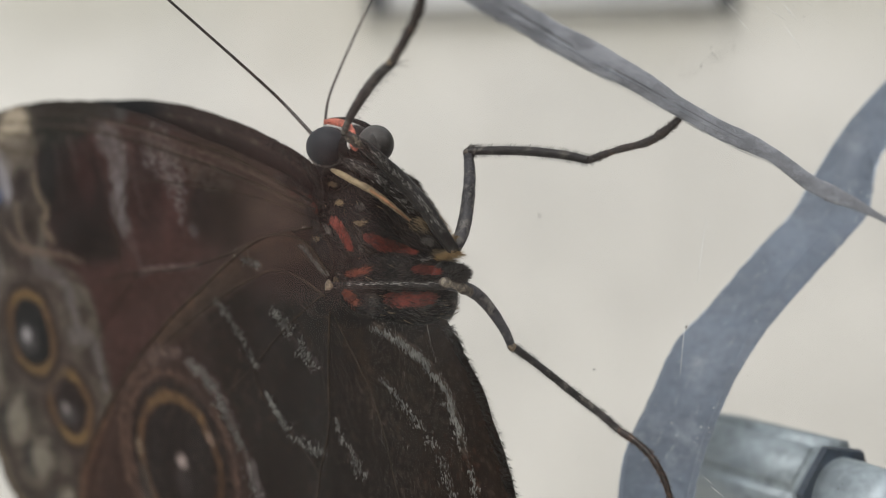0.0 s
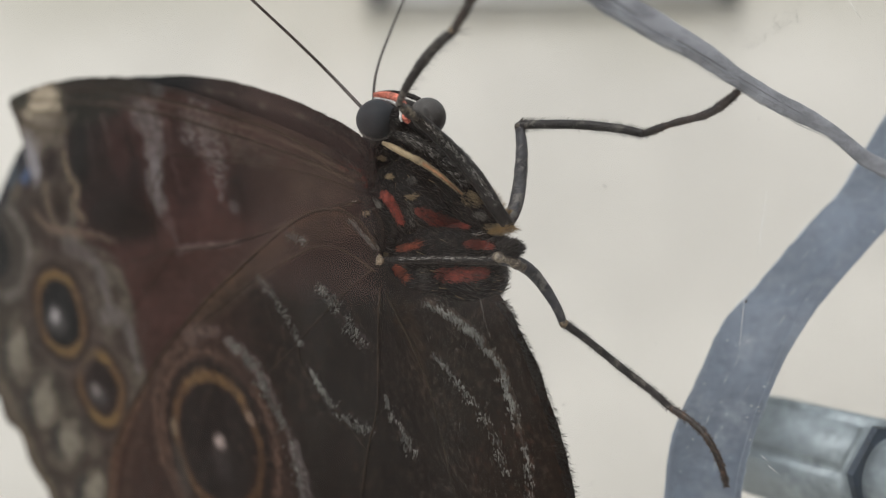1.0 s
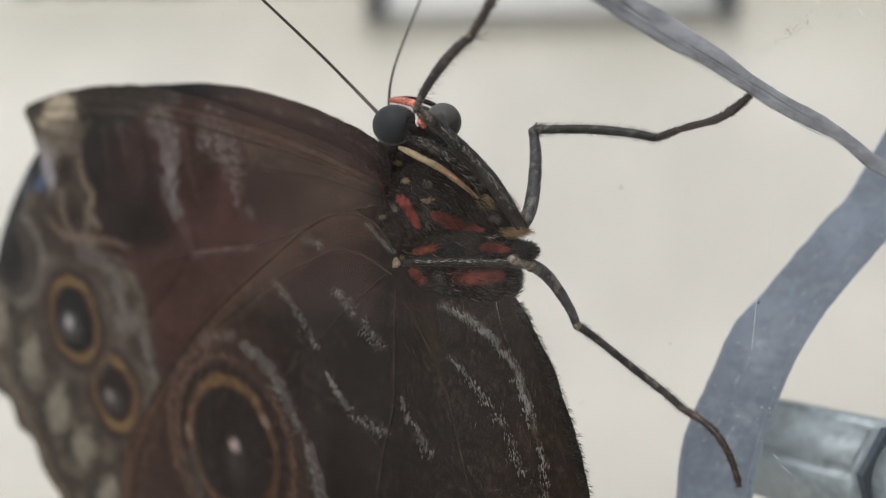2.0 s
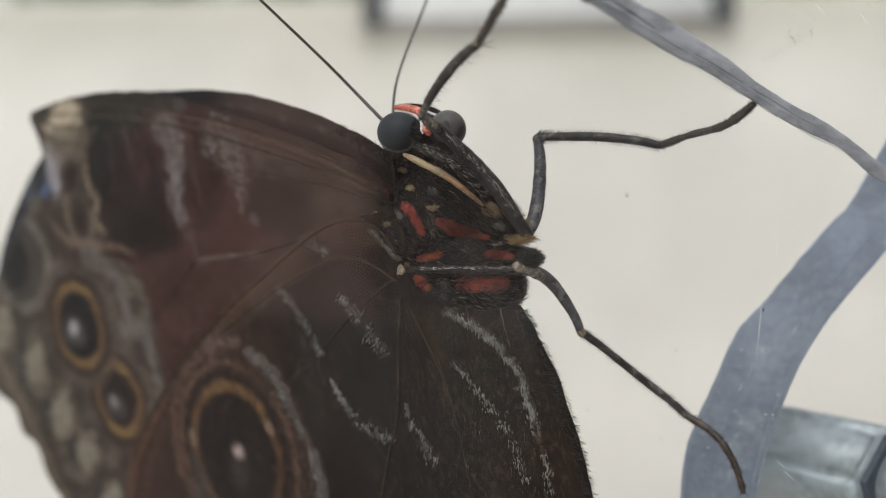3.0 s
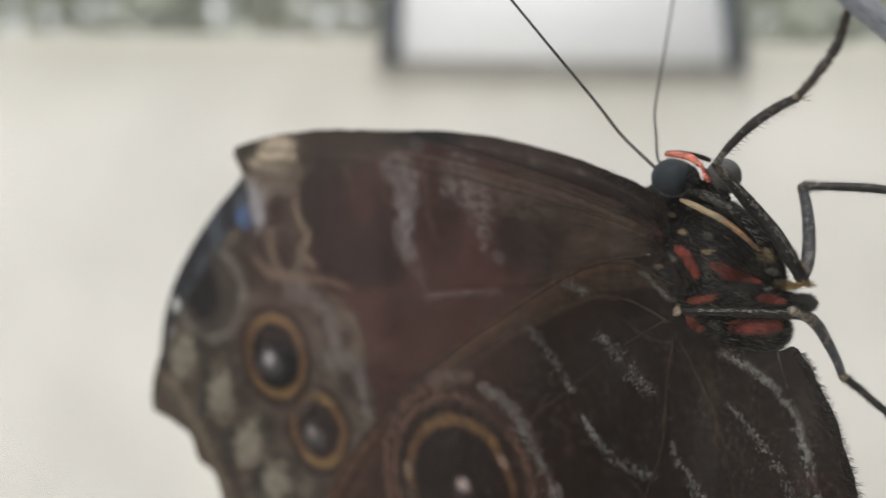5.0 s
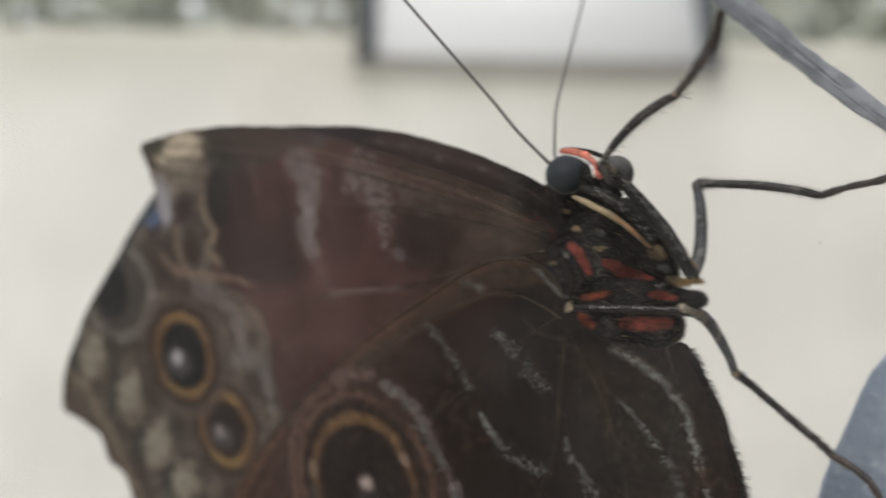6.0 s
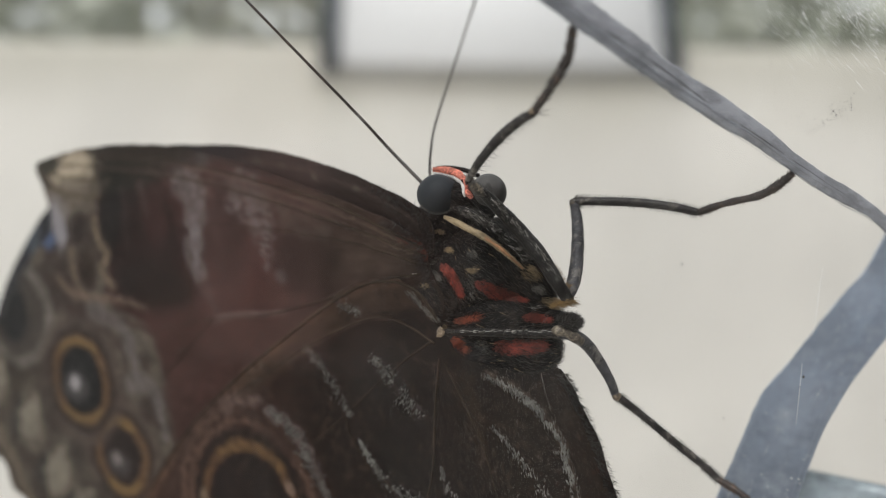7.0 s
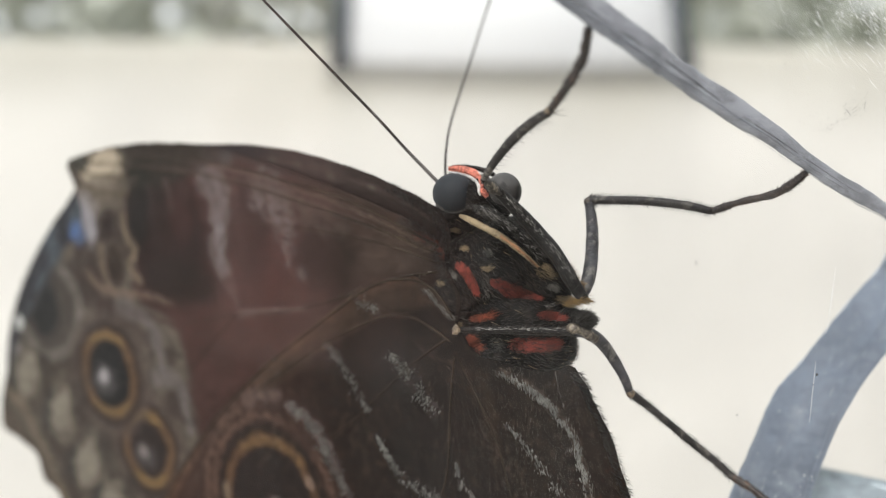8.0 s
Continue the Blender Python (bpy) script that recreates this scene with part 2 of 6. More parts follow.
def thing(name, m, label, category, group="", kind=""):
    ob = new(name)
    ob.empty_display_size = 0.01
    ob.matrix_world = m
    return tagged(ob, label, category, group, kind)


def spline(points, n=8):
    """Catmull-Rom through the points (any tuples), n steps a span."""
    p = [np.array(q, float) for q in points]
    p = [2 * p[0] - p[1]] + p + [2 * p[-1] - p[-2]]
    out = []
    for a, b, c, d in zip(p, p[1:], p[2:], p[3:]):
        for k in range(n):
            t = k / n
            out.append(0.5 * (2 * b + (c - a) * t + (2 * a - 5 * b + 4 * c - d) * t * t + (3 * b - a - 3 * c + d) * t ** 3))
    out.append(p[-2])
    return out


def sweep(bm, rows, sides=10, flat=1.0, turn=0.0, up=(0, -1, 0), ridges=0, ridge=0.0, wobble=0.0):
    """A closed tube through rows of (x, y, z, radius) in millimetres. flat: thickness to width; turn: radians of twist along it."""
    pts = [Vector(r[:3]) for r in rows]
    rings = []
    for i, p in enumerate(pts):
        d = (pts[min(i + 1, len(pts) - 1)] - pts[max(i - 1, 0)]).normalized()
        side = d.cross(Vector(up))
        side = side.normalized() if side.length > 1e-4 else d.orthogonal().normalized()
        top = side.cross(d)
        ring = []
        tw = turn * i / max(1, len(pts) - 1)
        rad = rows[i][3] * (1 + wobble * noise.noise(p * 1.7))
        for k in range(sides):
            a = 2 * math.pi * k / sides
            q = rad * (1 + ridge * math.cos(ridges * a))
            u, v = q * math.cos(a), q * flat * math.sin(a)
            u, v = u * math.cos(tw) - v * math.sin(tw), u * math.sin(tw) + v * math.cos(tw)
            ring.append(bm.verts.new((p + side * u + top * v) * MM))
        rings.append(ring)
    for a, b in zip(rings, rings[1:]):
        for k in range(sides):
            bm.faces.new((a[k], a[(k + 1) % sides], b[(k + 1) % sides], b[k]))
    bm.faces.new(rings[0][::-1])
    bm.faces.new(rings[-1])


def tube(rows, n=6, **kw):
    bm = bmesh.new()
    sweep(bm, spline(rows, n), **kw)
    return bm


def blob(bm, c, r, rot=(0, 0, 0), sub=4, rough=0.0, freq=0.6):
    """An uneven ellipsoid, in millimetres."""
    m = Matrix.Translation(Vector(c) * MM) @ Euler([radians(a) for a in rot]).to_matrix().to_4x4() @ Matrix.Diagonal((r[0] * MM, r[1] * MM, r[2] * MM, 1))
    made = bmesh.ops.create_icosphere(bm, subdivisions=sub, radius=1, matrix=m)["verts"]
    if rough:
        mid = Vector(c) * MM
        for v in made:
            v.co = mid + (v.co - mid) * (1 + rough * noise.noise(v.co / MM * freq) + 0.4 * rough * noise.noise(v.co / MM * freq * 3.1))


def bristle(bm, base, way, length, width, bend=None):
    """One tapered hair of three sides, in millimetres."""
    base, way = Vector(base), Vector(way).normalized()
    side = way.orthogonal().normalized()
    other = way.cross(side)
    ring = [(base + (side * math.cos(a) + other * math.sin(a)) * width) * MM for a in (0, 2.1, 4.2)]
    mid = base + way * length * 0.55
    tip = base + way * length + (Vector(bend) * length if bend else Vector())
    v = [bm.verts.new(q) for q in ring]
    w = [bm.verts.new((mid + (side * math.cos(a) + other * math.sin(a)) * width * 0.7) * MM) for a in (0, 2.1, 4.2)]
    t = bm.verts.new(tip * MM)
    for k in range(3):
        j = (k + 1) % 3
        bm.faces.new((v[k], v[j], w[j], w[k]))
        bm.faces.new((w[k], w[j], t))


def coat(source, count, comb, length, width, lift=0.35, seed=1, keep=None):
    """Hairs scattered over an object's skin, combed along a direction."""
    rnd = random.Random(seed)
    me = source.data
    me.calc_loop_triangles()
    tris = [(t.area, t.vertices) for t in me.loop_triangles]
    total, sums = 0.0, []
    for a, _ in tris:
        total += a
        sums.append(total)
    bm = bmesh.new()
    co = [v.co.copy() for v in me.vertices]
    no = [v.normal.copy() for v in me.vertices]
    made = 0
    import_index = np.searchsorted(np.array(sums), [rnd.random() * total for _ in range(count)])
    for k in import_index:
        i, j, m = tris[min(int(k), len(tris) - 1)][1]
        a, b = rnd.random(), rnd.random()
        if a + b > 1:
            a, b = 1 - a, 1 - b
        p = (co[i] * (1 - a - b) + co[j] * a + co[m] * b) / MM
        nn = (no[i] + no[j] + no[m]).normalized()
        if keep and not keep(p, nn):
            continue
        c = Vector(comb(p) if callable(comb) else comb)
        c = (c - nn * c.dot(nn)).normalized() + nn * lift * rnd.uniform(0.3, 1.6)
        c += Vector((rnd.gauss(0, 0.22), rnd.gauss(0, 0.22), rnd.gauss(0, 0.22)))
        bristle(bm, p, c, length * rnd.uniform(0.5, 1.3), width, (0, 0, 0))
        made += 1
    return bm


def box(bm, lo, hi, bevel=0.0):
    """A box in metres, with rounded edges."""
    made = bmesh.ops.create_cube(bm, size=1)["verts"]
    for v in made:
        v.co = Vector([lo[k] + (v.co[k] + 0.5) * (hi[k] - lo[k]) for k in range(3)])
    if bevel:
        bmesh.ops.bevel(bm, geom=list({e for v in made for e in v.link_edges}), offset=bevel, segments=3, affect="EDGES")


# ---- ground, wall and what stands behind ----
def build_ground():
    bm = bmesh.new()
    bmesh.ops.create_grid(bm, x_segments=60, y_segments=60, size=200)
    ob = mesh_object("ground", bm, M_GROUND)
    tagged(ob, "pale concrete ground reaching into the distance", "ground", kind="structure")


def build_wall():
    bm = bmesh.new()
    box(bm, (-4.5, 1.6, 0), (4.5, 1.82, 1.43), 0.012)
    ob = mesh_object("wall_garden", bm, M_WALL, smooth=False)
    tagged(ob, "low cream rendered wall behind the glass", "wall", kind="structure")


def build_board():
    t = thing("notice_board", pose(0.14, 1.588, 1.402), "blank white board between dark posts on a cream wall", "board")
    bm = bmesh.new()
    box(bm, (-0.262, -0.02, -0.006), (0.262, -0.004, 0.42), 0.003)
    bmesh.ops.rotate(bm, verts=bm.verts[:], cent=(0, -0.012, 0), matrix=Matrix.Rotation(radians(-34), 3, "X"))
    part("panel", bm, M_BOARD, t, "white panel leaning back")
    for x in (-0.264, 0.264):
        bm = bmesh.new()
        box(bm, (x - 0.015, -0.026, -0.014), (x + 0.015, 0.001, 0.47), 0.003)
        bmesh.ops.rotate(bm, verts=bm.verts[:], cent=(0, -0.012, 0), matrix=Matrix.Rotation(radians(-34), 3, "X"))
        part("post", bm, M_POST, t, "dark square post")
    bm = bmesh.new()
    box(bm, (-0.29, -0.008, -0.023), (0.29, 0.013, -0.015), 0.002)
    part("ledge", bm, M_LEDGE, t, "thin grey ledge")


def build_hedge():
    rnd = random.Random(4)
    bm = bmesh.new()
    for k in range(26000):
        x, z = rnd.uniform(-3.5, 3.5), rnd.uniform(0.0, 3.0)
        y = 2.5 + 0.35 * (k % 3) + 0.35 * rnd.random() + 0.25 * noise.noise(Vector((x, z, 0)) * 1.3)
        s = rnd.uniform(0.04, 0.08)
        e = Euler((rnd.uniform(-1, 1), rnd.uniform(-1, 1), rnd.uniform(0, 6.3)))
        q = [Vector((x, y, z)) + e.to_matrix() @ Vector(c) * s for c in ((-1, 0, 0), (0, -0.1, 0.45), (1, 0, 0), (0, -0.1, -0.45))]
        v = [bm.verts.new(c) for c in q]
        bm.faces.new((v[0], v[1], v[2]))
        bm.faces.new((v[0], v[2], v[3]))
    ob = mesh_object("hedge", bm, M_LEAF, smooth=False)
    tagged(ob, "pale grey-green hedge leaves behind the wall", "hedge", kind="stuff")


def build_unseen_fence():
    """An added, unseen fence at the side, made up to lay a faint reddish reflection in the glass."""
    t = thing("fence", pose(1.2, 0, 0), "added unseen fence, dark with red-brown boards, for the glass reflection", "fence")
    meshes = []
    for m, low, high in ((M_PLANK, 0.02, 1.95), (M_PLANK, 0.02, 0.96), (M_MIDPLANK, 0.965, 1.95), (M_REDPLANK, 0.965, 1.95)):
        bm = bmesh.new()
        box(bm, (-0.008, -0.055, low), (0.008, 0.055, high), 0.003)
        me = bpy.data.meshes.new("board")
        bm.to_mesh(me)
        bm.free()
        me.materials.append(m)
        meshes.append(me)
    rnd = random.Random(3)
    for k in range(46):
        y = -4.3 + 0.118 * k
        # paler upper boards only where the reflected veil is wanted
        for me in meshes[:1] if not -1.22 < y < -0.6 else (meshes[1], meshes[3 if -1.1 < y < -0.8 else 2]):
            ob = new("board", me)
            ob.parent = t
            ob.matrix_basis = pose(rnd.uniform(-0.004, 0.004), y, rnd.uniform(-0.002, 0.002), 0, 0, rnd.uniform(-1.5, 1.5))
    for z in (0.35, 1.05, 1.75):
        bm = bmesh.new()
        box(bm, (0.012, -4.36, z - 0.045), (0.05, 1.08, z + 0.045), 0.004)
        part("rail", bm, M_PLANK, t, "plain horizontal rail")


# ---- the glass ----
def on_glass(x, z, off=0.0):
    """A point on the inner face of the glass, in millimetres; off: millimetres behind it."""
    return (x, -11.1 + 0.5954 * x - 0.157 * z + off, z)


def build_glass():
    turn = math.degrees(math.atan(0.5954 * math.cos(radians(8.92))))
    m = Matrix.Translation(place(*on_glass(0, 0))) @ pose(0, 0, 0, 0, 0, turn)
    bm = bmesh.new()
    floor = -m.translation.z
    box(bm, (-0.55, -0.003, floor), (0.6, 0.0, floor + 2.1), 0.0008)
    ob = mesh_object("glass_screen", bm, M_GLASS, smooth=False)
    ob.matrix_world = m
    ob.visible_shadow = False
    tagged(ob, "clear upright acrylic screen with dust and scratches", "glass", kind="structure")
    return ob


build_ground()
build_wall()
build_board()
build_hedge()
build_unseen_fence()
build_glass()


# ---- strings and fixing on the glass ----
def build_string():
    t = thing("twine", BASE, "grey flat plastic twine twisted along the glass", "twine")
    rows = []
    path = spline([(-60, 44), (-30, 30.4), (-12, 22.6), (-2.7, 18.5), (1.5, 16.6), (5.1, 14.9), (8, 13.7), (13, 11.7), (16.5, 10.0), (20, 8.5), (24.6, 6.85), (28.7, 4.6), (32.5, 3.25), (35.0, 2.3), (48, -3), (70, -9)], 10)
    for i, (x, z) in enumerate(path):
        w = 1.1 + 0.05 * math.sin(i * 0.21) + 0.04 * math.sin(i * 0.6 + 1) + 0.07 * noise.noise(Vector((i * 0.35, 4, 0))) + 0.07 * noise.noise(Vector((i * 1.1, 7, 0)))
        w *= np.interp(x, (9, 13, 16.5, 20, 23.4, 25.2, 28.2, 30.5, 33.5, 36, 40), (1.0, 0.9, 0.8, 0.74, 0.68, 0.62, 0.76, 0.78, 0.5, 0.3, 0.28))
        rows.append((*on_glass(x, z, 0.62), float(w)))
    bm = bmesh.new()
    sweep(bm, rows, sides=30, flat=0.24, turn=0.35, up=(0.5, -0.85, 0), ridges=3, ridge=0.03, wobble=0.05)
    part("strand", bm, M_STRING, t)
    # a dark line paints the shade of the crease between the smooth upper fold and the frayed lower one, with short side
    # creases
    for name, mat, side, wave, depth, r, label in (("crease", M_CREASE_SHADE, -0.1, 0.16, 0.29, 0.055, "painted dark line for the shade in the twine crease"), ("fold", M_STRING, -0.42, 0.06, 0.2, 0.14, "raised lower fold of the twine"), ("fibre", M_STRAPEDGE, -1.0, 0.09, 0.1, 0.022, "loose fibre along the twine")):
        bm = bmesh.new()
        sweep(bm, [(x, y - depth * min(1, w), z + side * w + wave * w * math.sin(i * 0.17 + side * 5), r * min(1, w) * (1 + (0.3 if mat != M_CREASE_SHADE else 0.9) * noise.noise(Vector((i * 0.3, side, 0)))) * (1 if mat != M_CREASE_SHADE else float(np.interp(x, (9, 17, 40), (1, 0.45, 0.3))))) for i, (x, y, z, w) in enumerate(rows)], sides=9)
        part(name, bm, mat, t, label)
    build_fibres(t, rows)


def build_fibres(t, rows):
    """Fine strands lying side by side along the frayed lower half of the twine."""
    rnd = random.Random(41)
    for k in range(14):
        side = -1.06 + 0.7 * (k + 0.5 * rnd.random()) / 14
        rise = 0.3 * math.sqrt(max(0, 1 - side * side)) + 0.06
        wave, turn = rnd.uniform(0.02, 0.06), rnd.uniform(0, 6)
        bm = bmesh.new()
        sweep(bm, [(x, y - rise * w, z + side * w + (wave + (0.1 if k < 3 else 0)) * w * math.sin(i * 0.23 + turn), (0.017 + 0.01 * noise.noise(Vector((i * 0.4, k, 0)))) * min(1, w)) for i, (x, y, z, w) in enumerate(rows)], sides=5)
        part("fibre", bm, (M_STRING, M_STRAPEDGE)[k % 3 == 1], t, "fine strand of the twine")
    bm = bmesh.new()
    for _ in range(46):
        x, y, z, w = rows[rnd.randrange(30, len(rows) - 25)]
        up = rnd.random() < 0.35
        n = rnd.uniform(0.4, 1.5)
        a = rnd.gauss(-0.42, 0.12)
        bristle(bm, (x, y - 0.2, z + (0.9 if up else -0.9) * w), (math.cos(a), 0.5 * math.cos(a), math.sin(a) + (0.15 if up else -0.12)), n, 0.012, (0, 0, rnd.uniform(-0.1, 0.1)))
    part("frayed_fibres", bm, M_STRAPEDGE, t, "frayed ends standing off the twine")


def strap_edges():
    """The strap's two edges, row by row from the top: (x, depth behind the glass, z) in millimetres."""
    left = spline([(64, 12, 36), (49, 11.5, 22), (41.1, 11, 14.86), (36.5, 11, 10.3), (32.7, 11, 5.0), (30.8, 11, 2.24), (27.5, 11, -0.7), (24.2, 11, -4.0), (21.5, 11, -6.7), (19.4, 11, -8.5), (17.9, 11, -11.0), (16.5, 11, -14.0), (15.2, 11, -16.4), (14.4, 11, -18.4), (13.9, 11, -21.3), (13.6, 11, -30), (14, 11, -48)], 8)
    right = spline([(62, 7, 29), (47, 6.8, 15), (39.3, 6.5, 8.2), (37.8, 6.1, 5.2), (37.2, 5.8, 2.34), (35.1, 5.6, 0.3), (32.9, 5.6, -1.7), (30.5, 5.6, -3.9), (27.5, 5.6, -6.75), (25.8, 5.6, -8.6), (23.5, 5.6, -11.9), (22.2, 5.6, -14.5), (21.1, 5.6, -17.1), (20.4, 5.6, -19.4), (19.8, 5.6, -22.2), (19.3, 5.6, -30), (19.6, 5.6, -48)], 8)
    return left, right


def build_strap():
    t = thing("strap", BASE, "wide blue-grey plastic strap hanging in a curve", "strap")
    left, right = strap_edges()
    bm = bmesh.new()
    rings, ends = [], ([], [])
    for i, (a, b) in enumerate(zip(left, right)):
        a = a + 0.1 * np.array((noise.noise(Vector((i * 0.35, 0, 0))), 0, noise.noise(Vector((i * 0.35, 5, 0)))))
        b = b + 0.16 * np.array((noise.noise(Vector((i * 0.55, 9, 0))), 0, noise.noise(Vector((i * 0.55, 3, 0)))))
        for end, c in zip(ends, (a, b)):
            end.append(on_glass(c[0], c[2], c[1]))
        ring = []
        for k in range(15):
            q = k / 14
            x, off, z = a + (b - a) * q
            off += 0.35 * math.sin(math.pi * q) + 0.14 * noise.noise(Vector((x * 0.3, z * 0.3, q * 2)))
            ring.append(bm.verts.new(Vector(on_glass(x, z, off)) * MM))
        rings.append(ring)
    for a, b in zip(rings, rings[1:]):
        for k in range(14):
            bm.faces.new((a[k], a[k + 1], b[k + 1], b[k]))
    bmesh.ops.solidify(bm, geom=bm.faces[:], thickness=0.4 * MM)
    part("band", bm, M_STRAP, t)
    for end, r in zip(ends, (0.06, 0.12)):
        bm = bmesh.new()
        sweep(bm, [(x, y - 0.02, z, r * (1 + 0.8 * noise.noise(Vector((i * 0.45, r * 90, 2))))) for i, (x, y, z) in enumerate(end)], sides=8)
        part("edge", bm, M_STRAPEDGE, t, "paler rolled edge")
    # the flap folded over along one side, and the fine line of its edge
    bm = bmesh.new()
    rings = []
    for i in range(30, len(left)):
        a, b = left[i], right[i]
        w = 0.36 * smoothed((i - 30) / 14) * (1 - 0.75 * smoothed((i - 52) / 34))
        ring = []
        for k in range(5):
            q = 1.0 - w * (1 - k / 4)
            x, off, z = a + (b - a) * q
            ring.append(bm.verts.new(Vector(on_glass(x, z, off - 0.34 + 0.12 * noise.noise(Vector((x * 0.3, z * 0.3, 3))))) * MM))
        rings.append(ring)
    for a, b in zip(rings, rings[1:]):
        for k in range(4):
            bm.faces.new((a[k], a[k + 1], b[k + 1], b[k]))
    bmesh.ops.solidify(bm, geom=bm.faces[:], thickness=0.12 * MM)
    part("flap", bm, M_STRAP, t, "narrow flap folded over the strap")
    rnd = random.Random(17)
    bm = bmesh.new()
    for k in range(46):
        i = rnd.randrange(26, len(left) - 14)
        q = rnd.uniform(0.82, 0.99) if k % 2 else rnd.uniform(0.08, 0.9)
        x, off, z = left[i] + (right[i] - left[i]) * q
        r = rnd.uniform(0.012, 0.04)
        blob(bm, on_glass(x, z, off - 0.5), (r, 0.1, r * rnd.uniform(0.6, 2.5)), (0, rnd.uniform(-40, 40), 30), 1, 0.3, 5)
    for k in range(34):
        i = rnd.randrange(26, len(left) - 14)
        q = rnd.uniform(0.1, 0.9)
        x, off, z = left[i] + (right[i] - left[i]) * q
        d = (left[i + 2] - left[i - 2]) / np.linalg.norm(left[i + 2] - left[i - 2]) * rnd.uniform(0.3, 1.1)
        sweep(bm, [(*on_glass(x, z, off - 0.42), 0.006), (*on_glass(x + 0.5 * d[0], z + 0.5 * d[2], off - 0.42), rnd.uniform(0.008, 0.02)), (*on_glass(x + d[0], z + d[2], off - 0.42), 0.004)], sides=4)
    part("scuffs", bm, M_SCRATCH, t, "whitish scuffs and specks")


def smoothed(q):
    q = min(1.0, max(0.0, q))
    return q * q * (3 - 2 * q)


def build_bolt():
    axis = Vector((0.507, -0.852, -0.03)).normalized()
    side = axis.cross(Vector((-0.339, -0.168, 0.926))).normalized()
    corner = side.cross(axis)
    turn = Matrix((corner, side, axis)).transposed().to_4x4()
    centre = Vector(on_glass(33.0, -22.5, 0.8))
    t = thing("bolt", BASE @ Matrix.Translation(centre * MM) @ turn, "dull steel hexagon nut and bolt end through the glass", "bolt")
    bm = bmesh.new()
    bmesh.ops.create_cone(bm, cap_ends=True, segments=6, radius1=5.5 * MM, radius2=5.5 * MM, depth=15 * MM, matrix=pose(0, 0, -7.5 * MM, 0, 0, 28))
    bmesh.ops.bevel(bm, geom=bm.edges[:], offset=0.95 * MM, segments=6, affect="EDGES")
    part("nut", bm, M_STEEL, t, "hexagon steel nut")
    # thin dark plate standing for the shaded front face
    bm = bmesh.new()
    bmesh.ops.create_cone(bm, cap_ends=True, segments=6, radius1=4.9 * MM, radius2=4.7 * MM, depth=0.5 * MM, matrix=pose(0, 0, 0.1 * MM, 0, 0, 28))
    part("nut_face", bm, M_STEELDARK, t, "face of the nut with its shade painted dark", smooth=False)
    bm = bmesh.new()
    sweep(bm, [(0, 0, -2, 3.5), (0, 0, 2.0, 3.5), (0, 0, 4.2, 3.4), (0, 0, 5.6, 3.0), (0, 0, 6.4, 2.2), (0, 0, 6.8, 1.1)], sides=40, up=(0, 1, 0))
    part("shank", bm, M_STEEL, t, "domed steel bolt end")


def build_specks():
    """Dust specks and scratches on the front face of the glass."""
    rnd = random.Random(9)
    bm = bmesh.new()

    def spot(x, z, r):
        blob(bm, on_glass(x, z, -3.5), (r, 0.03, r * rnd.uniform(0.6, 1.5)), (0, 0, 30), 1, 0.3, 9)

    for x, z, r in ((16.6, -6.0, 0.12), (16.3, -6.7, 0.06), (9.5, -8.5, 0.1), (5.6, 2.0, 0.09), (12.5, -9, 0.05), (8.5, -14.6, 0.07), (3.0, -12, 0.06), (14, 1.5, 0.05), (11.5, -3, 0.06)):
        spot(x, z, r)
    for _ in range(110):
        a = rnd.random()
        spot(15.6 + 4.0 * a ** 0.6 + rnd.gauss(0, 0.45), 11.2 + 2.6 * a ** 0.6 + rnd.gauss(0, 0.4), rnd.uniform(0.014, 0.04))
    for _ in range(60):
        spot(14.4 + rnd.gauss(0, 1.8), 12.2 + rnd.gauss(0, 1.1), rnd.uniform(0.014, 0.036))
    for _ in range(340):
        spot(rnd.uniform(-45, 35), rnd.uniform(-25, 25), rnd.uniform(0.015, 0.05))
    ob = mesh_object("dust", bm, M_SPECK)
    ob.matrix_world = BASE
    tagged(ob, "dark dust specks on the acrylic", "dust", kind="stuff")
    bm = bmesh.new()
    for _ in range(700):
        x, z = 20.5 + rnd.gauss(0, 5.5), 20.8 + rnd.gauss(0, 2.0)
        a, n = rnd.gauss(-0.5, 0.25), rnd.uniform(0.1, 0.7) * rnd.choice((1, 1, 3))
        q = on_glass(x, z, -3.1)
        e = on_glass(x + n * math.cos(a), z + n * math.sin(a), -3.1)
        sweep(bm, [(*q, 0.015), (*[(i + j) / 2 for i, j in zip(q, e)], rnd.uniform(0.006, 0.019)), (*e, 0.004)], sides=5)
    for x, z, a, n in ((16.3, -9.5, 1.5, 4.5), (17.5, -3.0, 1.45, 5), (19.2, -18.5, -0.7, 1.5), (18.5, -17.6, -0.7, 1.0), (-15, 8, 1.6, 2)):
        q = on_glass(x, z, -3.1)
        e = on_glass(x + n * math.cos(a), z + n * math.sin(a), -3.1)
        sweep(bm, [(*q, 0.012), (*[(i + j) / 2 for i, j in zip(q, e)], 0.022), (*e, 0.008)], sides=5)
    ob = mesh_object("scratches", bm, M_SCRATCH)
    ob.matrix_world = BASE
    tagged(ob, "fine pale scratches in the acrylic", "scratches", kind="stuff")


build_string()
build_strap()
build_bolt()
build_specks()

# ---- the butterfly: wings ----
butterfly = thing("butterfly", BASE, "brown butterfly with closed eyespot wings clinging to twine", "butterfly")
HINGE = Vector((-9.8, 2.6, -3.1))
U, V, N = Vector((-0.7408, 0.6717, 0.0)), Vector((-0.0879, -0.0969, 0.9914)), Vector((0.666, 0.7344, 0.1308))
